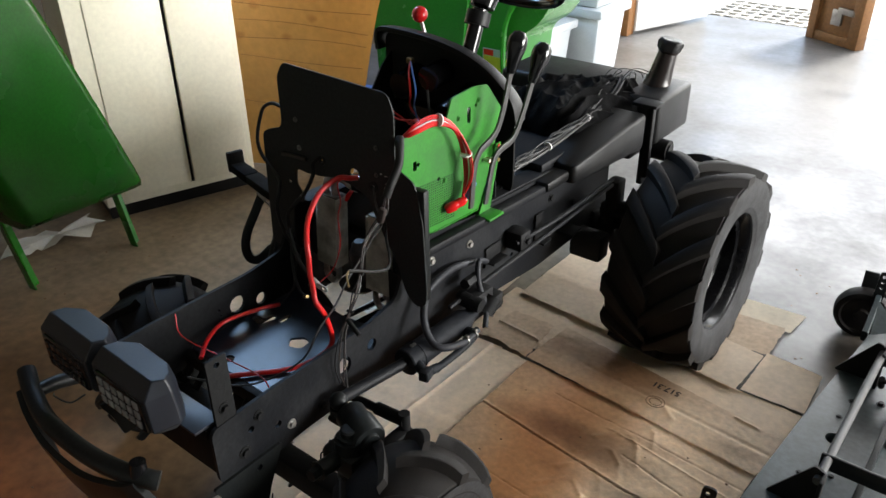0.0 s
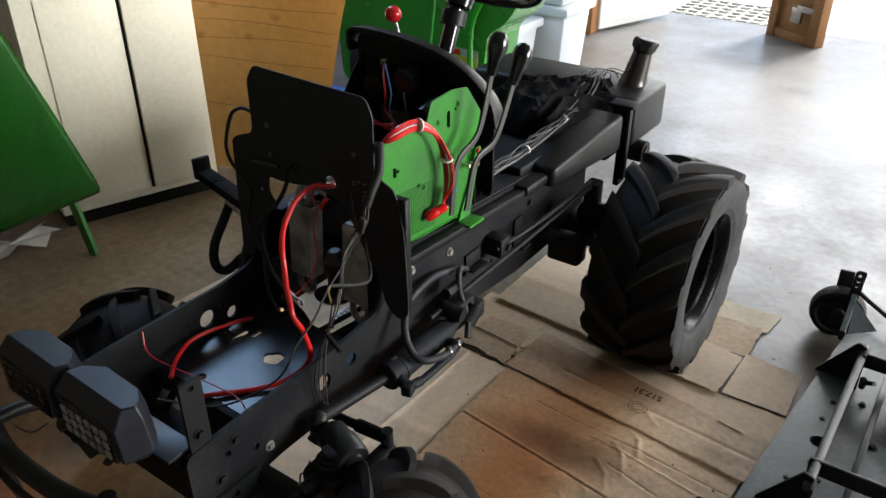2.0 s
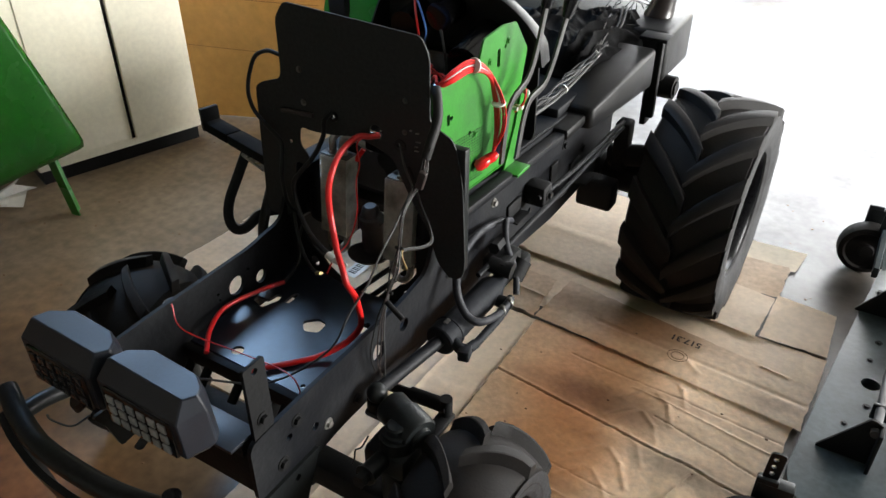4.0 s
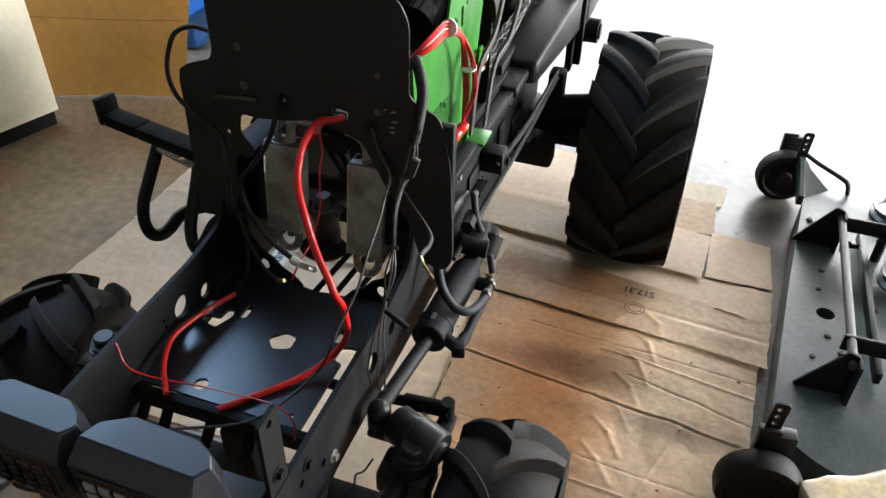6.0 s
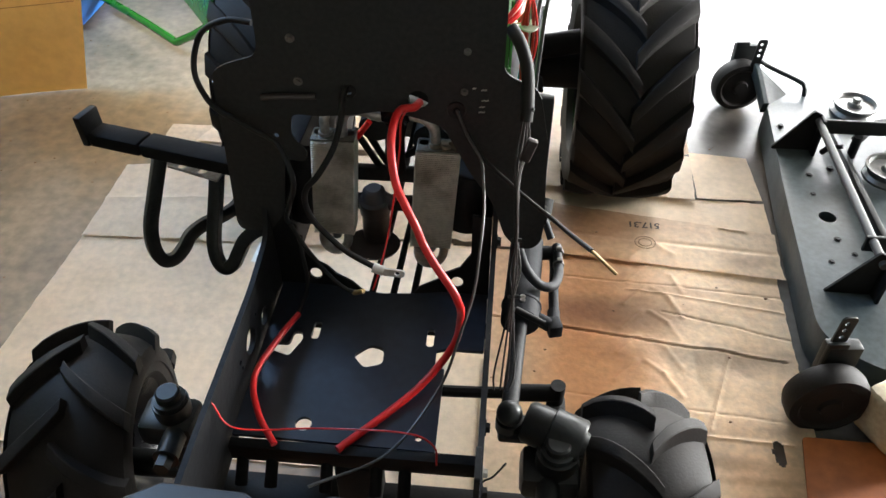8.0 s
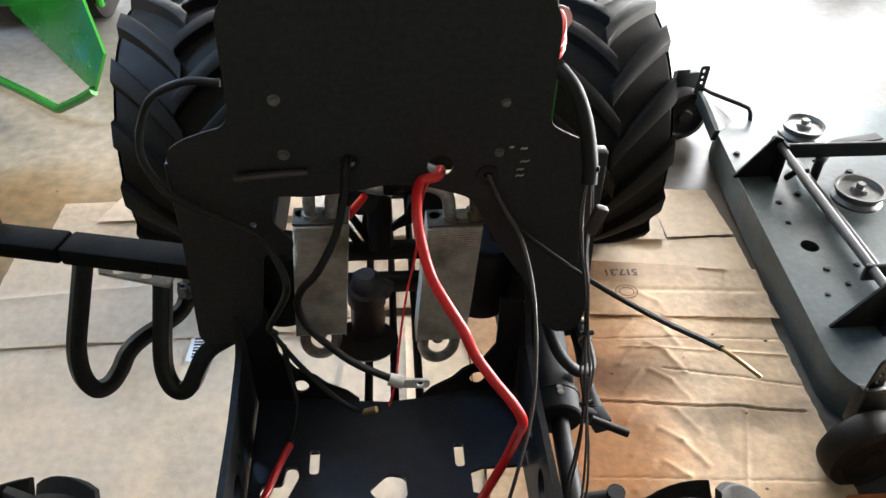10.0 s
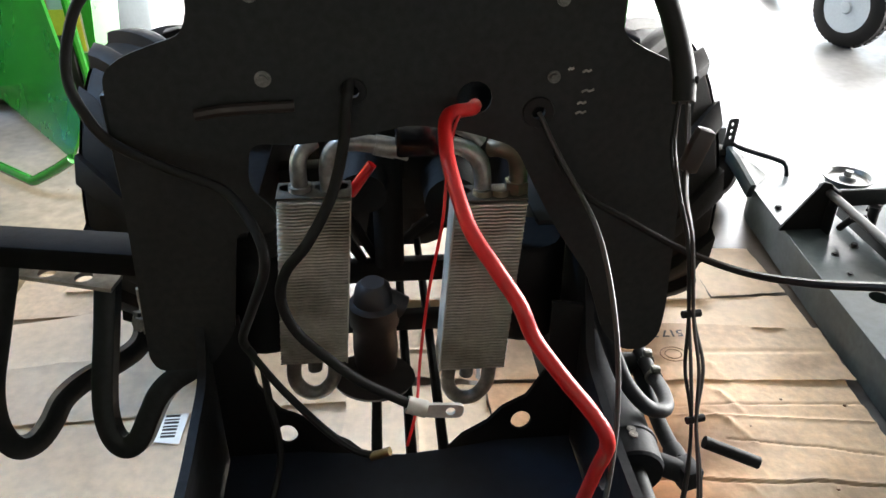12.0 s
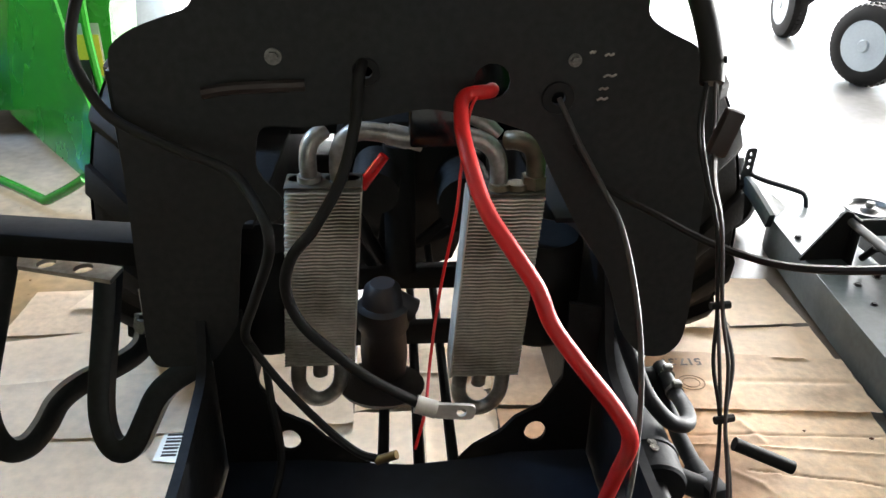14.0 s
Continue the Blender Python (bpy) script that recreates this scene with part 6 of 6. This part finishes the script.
for i in range(260):
    x, y = rng.uniform(-1.5, 0.85), rng.uniform(-0.9, 1.6)
    if -0.95 < x < 0.02 and y < 0.9 and rng.random() < 0.75:
        continue
    zz = 0.019 if 0.02 < x < 0.8 and -0.6 < y < 0.5 else (0.023 if 0.2 < x < 0.84 and 0.5 < y < 0.68 else 0.0)
    r0 = rng.uniform(0.0012, 0.0035)
    bmesh.ops.create_icosphere(bm, subdivisions=1, radius=r0, matrix=Matrix.Translation((x, y, zz + r0 * 0.4)) @ Matrix.Diagonal((1.4, 0.9, 0.6, 1)))
tagged(part("dirt_crumb", bm, CARD_EDGE), "scattered dark dirt crumbs on floor and cardboard", "dirt", kind="stuff")
# ---- loose cables and hoses on the tractor ----
cable("battery_cable", [(0.051, 0.006, 0.762), (0.046, -0.012, 0.766), (0.027, -0.022, 0.765), (0.022, -0.055, 0.757), (0.024, -0.085, 0.743), (0.033, -0.117, 0.719), (0.048, -0.14, 0.70), (0.063, -0.156, 0.68), (0.073, -0.164, 0.657), (0.092, -0.181, 0.634), (0.111, -0.193, 0.612), (0.122, -0.199, 0.59), (0.124, -0.178, 0.54), (0.112, -0.165, 0.46), (0.06, -0.215, 0.413), (-0.032, -0.318, 0.41)], 0.0056, RED, tractor, "thick red battery cable", 12)
cable("battery_cable", [(-0.137, -0.088, 0.423), (-0.152, -0.14, 0.43), (-0.17, -0.22, 0.432), (-0.15, -0.28, 0.428), (-0.117, -0.324, 0.42)], 0.0048, RED, tractor, "thick red battery cable", 12)
cable("black_lead", [(-0.137, -0.088, 0.423), (-0.128, -0.05, 0.45), (-0.135, -0.03, 0.5), (-0.14, -0.01, 0.52)], 0.0036, HOSE, tractor, "black lead with brass end")
cable("thin_red_wire", [(0.045, 0.0, 0.766), (0.031, -0.03, 0.758), (0.026, -0.022, 0.71), (0.022, -0.03, 0.675), (0.011, -0.02, 0.60), (0.002, -0.04, 0.545), (-0.004, -0.08, 0.525), (-0.013, -0.094, 0.496)], 0.0014, RED, tractor, "thin red wire")
cable("earth_cable", [(-0.047, 0.0, 0.785), (-0.05, -0.02, 0.776), (-0.053, -0.022, 0.748), (-0.064, -0.04, 0.711), (-0.084, -0.06, 0.68), (-0.103, -0.06, 0.655), (-0.11, -0.055, 0.625), (-0.1, -0.06, 0.597), (-0.074, -0.075, 0.578), (-0.048, -0.084, 0.56), (-0.008, -0.088, 0.536)], 0.0045, HOSE, tractor, "thick black earth cable", 10)
bm = bm_new()
tube(bm, [(-0.012, -0.088, 0.537), (0.004, -0.09, 0.532)], 0.0075, seg=10)
plate(bm, "y", -0.092, 0.003, rounded([(0.0, 0.525), (0.034, 0.522), (0.036, 0.536), (0.0, 0.539)], 0.006), [circle(0.024, 0.53, 0.0042, 10)])
part("cable_lug", bm, TIN, tractor, "tinned cable lug")
cable("fuel_hose", [(-0.165, 0.008, 0.868), (-0.2, 0.012, 0.868), (-0.235, 0.015, 0.85), (-0.252, 0.014, 0.82), (-0.257, 0.008, 0.792), (-0.248, -0.003, 0.771), (-0.231, -0.009, 0.747), (-0.19, -0.019, 0.728), (-0.148, -0.035, 0.716), (-0.13, -0.053, 0.705), (-0.117, -0.072, 0.688), (-0.117, -0.075, 0.665), (-0.134, -0.055, 0.617), (-0.15, -0.03, 0.57), (-0.15, 0.0, 0.53)], 0.0041, HOSE, tractor, "black rubber hose", 10)
cable("black_lead", [(-0.15, -0.02, 0.552), (-0.12, -0.05, 0.53), (-0.085, -0.075, 0.505), (-0.06, -0.085, 0.487), (-0.042, -0.09, 0.483)], 0.0035, HOSE, tractor, "black lead with brass end")
bm = bm_new()
tube(bm, [(-0.044, -0.09, 0.482), (-0.028, -0.094, 0.491)], 0.004, seg=10)
part("brass_terminal", bm, BRASS, tractor, "brass bullet terminal")
cable("control_cable", [(0.102, 0.0, 0.757), (0.118, -0.012, 0.725), (0.138, -0.02, 0.691), (0.144, -0.055, 0.677), (0.147, -0.088, 0.653), (0.145, -0.131, 0.62), (0.14, -0.165, 0.575), (0.125, -0.202, 0.53), (0.1, -0.24, 0.46), (0.04, -0.33, 0.43), (-0.05, -0.40, 0.45)], 0.0021, GREY_WIRE, tractor, "thin dark grey control cable")
cable("control_cable", [(0.118, 0.0, 0.72), (0.14, -0.012, 0.69), (0.176, -0.048, 0.678), (0.21, -0.078, 0.668), (0.24, -0.118, 0.672), (0.257, -0.172, 0.697), (0.268, -0.225, 0.728), (0.274, -0.25, 0.742)], 0.003, HOSE, tractor, "thin black control cable with bare end")
cable("bare_cable_end", [(0.274, -0.25, 0.742), (0.284, -0.265, 0.742), (0.3, -0.277, 0.734)], 0.0018, BRASS, tractor, "bare wire cable end")
cable("harness_sleeve", [(0.168, 0.012, 0.875), (0.182, -0.005, 0.86), (0.192, -0.022, 0.835), (0.195, -0.05, 0.805), (0.194, -0.062, 0.785)], 0.0085, HOSE, tractor, "black harness sleeve", 12)
for k, m2 in enumerate((GREY_WIRE, DARK_BROWN, HOSE, DARK_BROWN)):
    o, q = 0.0035 * math.cos(k * 1.7), 0.0035 * math.sin(k * 1.7)
    cable("wiring_harness", [(0.194 + o, -0.06 + q, 0.79), (0.193 + o * 2, -0.07 + q * 2, 0.755), (0.188 + o, -0.1 + q, 0.73), (0.189 + o * 0.6, -0.125 + q, 0.705), (0.192 + o * 0.6, -0.142 + q, 0.653), (0.193 + o * 2, -0.16 + q, 0.62), (0.192 + o * 0.6, -0.178 + q, 0.585), (0.19 + o * 2, -0.2 + q * 2, 0.54), (0.188 + o * 4, -0.21 + q * 3, 0.47), (0.186 + o * 3, -0.205, 0.42)], 0.0014, m2, tractor, "dusty loose harness wires")
for p, d in (((0.191, -0.142, 0.655), (1, 0.1, 0)), ((0.192, -0.178, 0.587), (1, 0.2, 0)), ((0.196, -0.056, 0.80), (1, -0.4, 0.1))):
    bm = bm_new()
    d = Vector(d).normalized()
    cyl(bm, Vector(p) - d * 0.006, Vector(p) + d * 0.008, 0.0028, seg=8)
    part("cable_tie", bm, HOSE, tractor)
bm = bm_new()
box(bm, -0.007, 0.007, -0.005, 0.005, -0.017, 0.017, 0.003, Matrix.Translation((0.2, -0.084, 0.757)) @ Matrix.Rotation(0.3, 4, "Y"))
part("connector", bm, DARK_BROWN, tractor, "dusty brown wire connector")
bm = bm_new()
cyl(bm, (0.197, -0.19, 0.576), (0.236, -0.2, 0.562), 0.0046, seg=14)
part("wire_sleeve", bm, BLACK_DULL, tractor, "black wire sleeve")
for k, (c, r) in enumerate(((RED, 0.0032), (RED, 0.0034), (WHITE_WIRE, 0.0012), (RED, 0.0022), (RED, 0.0018))):
    o = 0.0048 * (k - 2)
    cable("harness_wire", [(0.15, 0.03, 0.86), (0.178, 0.05, 0.885 + o), (0.185, 0.1, 0.888 + o), (0.192, 0.15, 0.86 + o * 0.5), (0.196 + o, 0.185, 0.8), (0.197 + o, 0.195, 0.74), (0.19, 0.185, 0.69)], r, c, tractor, "bundled harness wire")
for p0, p1, r in (((0.172, 0.145, 0.668), (0.19, 0.168, 0.68), 0.0115), ((0.178, 0.165, 0.672), (0.196, 0.19, 0.684), 0.01)):
    bm = bm_new()
    d = Vector(p1) - Vector(p0)
    lathe(bm, [(0, 0), (0, r * 0.7), (d.length * 0.2, r), (d.length * 0.7, r), (d.length, r * 0.55), (d.length, 0)], p0, d, seg=14)
    part("red_plug", bm, RED_KNOB, tractor, "red rubber terminal boot")
for p, d in (((0.186, 0.108, 0.886), (0.1, 1, -0.25)), ((0.1955, 0.187, 0.79), (0, 0.2, -1))):
    bm = bm_new()
    lathe(bm, [(-0.0016, 0.0135), (0.0016, 0.0135)], p, d, seg=18)
    part("cable_tie", bm, WHITE_WIRE, tractor, "white cable tie")
bm = bm_new()
cyl(bm, (0.19, 0.2, 0.68), (0.195, 0.215, 0.715), 0.008)
part("blue_plug", bm, BLUE_WIRE, tractor, "blue connector sleeve")
for k, mt in enumerate((GREY_WIRE, HOSE, GREY_WIRE, HOSE, HOSE)):
    o, q = 0.006 * math.cos(k * 1.3), 0.006 * math.sin(k * 1.3)
    cable("rear_harness", [(0.14 + o, 0.38, 0.60), (0.135 + o, 0.45, 0.64 + q), (0.15 + o, 0.55, 0.655 + q), (0.15 + o, 0.66, 0.662 + q), (0.14 + o * 1.5, 0.78, 0.668 + q), (0.135 + o, 0.9, 0.675 + q), (0.125 + o * 2, 1.0, 0.70 + q), (0.1 + o * 3, 1.08, 0.72)], 0.0029, mt, tractor, "dark bundled rear harness")
for p in ((0.15, 0.6, 0.66), (0.138, 0.82, 0.672)):
    bm = bm_new()
    lathe(bm, [(-0.002, 0.0115), (0.002, 0.0115)], p, (0, 1, 0.06), seg=16)
    part("cable_tie", bm, WHITE_WIRE, tractor, "white cable tie")
cable("thin_red_wire", [(-0.19, -0.32, 0.50), (-0.16, -0.33, 0.46), (-0.06, -0.3, 0.43), (0.06, -0.31, 0.45), (0.1, -0.32, 0.44), (0.105, -0.33, 0.41)], 0.0013, RED, tractor, "thin red wire")

# heap of black cloth on the platform
bm = bm_new()
n = 110
vv = {}
for i in range(n + 1):
    for j in range(n + 1):
        u, v = i / n * 2 - 1, j / n * 2 - 1
        x, y = 0.015 + u * 0.17 + 0.035 * noise.noise((u * 2, v * 2, 3)), 0.965 + v * 0.225 + 0.035 * noise.noise((u * 2, v * 2, 9))
        rr = max(0.0, 1 - (u ** 4 + v ** 4) * 0.85 - 0.15 * (u * u + v * v))
        w = noise.noise((u * 1.3, v * 1.3, 4.2))
        drape = 1 - abs(math.sin(6.5 * (0.8 * u - v) + 6 * w))
        fold = 1 - abs(noise.noise((u * 3.1 + v, v * 2.3 - u * 0.6, 5))) * 2.2
        crease = 1 - abs(noise.noise((u * 6.5, v * 5.5 + u * 2, 8))) * 2.2
        big = 0.5 + 0.5 * noise.noise((u * 1.2 + 0.4, v * 1.1, 1.5))
        z = 0.628 + rr ** 0.4 * (0.024 + 0.06 * big + 0.024 * max(0, fold) + 0.014 * drape ** 2 + 0.004 * max(0, crease))
        vv[i, j] = bm.verts.new((x, y, z))
for i in range(n):
    for j in range(n):
        bm.faces.new((vv[i, j], vv[i + 1, j], vv[i + 1, j + 1], vv[i, j + 1]))
bmesh.ops.solidify(bm, geom=bm.faces[:], thickness=0.003)
tagged(part("crumpled_cloth", bm, CLOTH), "crumpled black cloth heaped on the tractor platform", "cloth")

bm = bm_new()
cyl(bm, (-0.054, 0.07, 0.656), (-0.033, 0.07, 0.685), 0.0055, 0.0048, seg=14)
part("terminal_boot", bm, RED_KNOB, tractor, "red rubber terminal boot")

rng = random.Random(12)
for k, mt in enumerate((GREY_WIRE, HOSE, HOSE, GREY_WIRE, HOSE, HOSE, HOSE, GREY_WIRE)):
    pts = []
    for i in range(9):
        y = 0.42 + 0.075 * i
        pts.append((0.145 - 0.012 * (i > 5) * (i - 5) + rng.uniform(-0.014, 0.014), y, 0.645 + 0.004 * i + rng.uniform(0.0, 0.022) + (0.02 if i > 6 else 0)))
    cable("loose_harness_wire", pts[:9 - k % 3], 0.0013, mt, tractor, "thin loose harness wire", 6)
for k in range(5):
    x, y = 0.06 + 0.02 * k, 1.03 + 0.02 * (k % 3)
    cable("frayed_wire", [(x, y, 0.70), (x + rng.uniform(-0.03, 0.03), y + 0.04, 0.735), (x + rng.uniform(-0.02, 0.06), y + 0.09, 0.72), (x + rng.uniform(0.0, 0.08), y + 0.1, 0.70)], 0.0012, HOSE, tractor, "thin frayed black wire", 6)
# thin wire that hangs loose from the front axle
cable("loose_wire", [(0.2, -0.268, 0.33), (0.183, -0.268, 0.292), (0.168, -0.268, 0.275), (0.162, -0.268, 0.244), (0.144, -0.268, 0.208), (0.129, -0.268, 0.191), (0.115, -0.268, 0.182), (0.092, -0.268, 0.158), (0.07, -0.268, 0.138)], 0.0016, HOSE, tractor, "thin loose black wire")
bm = bm_new()
cyl(bm, (0.07, -0.268, 0.138), (0.047, -0.268, 0.107), 0.0045, seg=10)
part("wire_terminal", bm, HOSE, tractor)
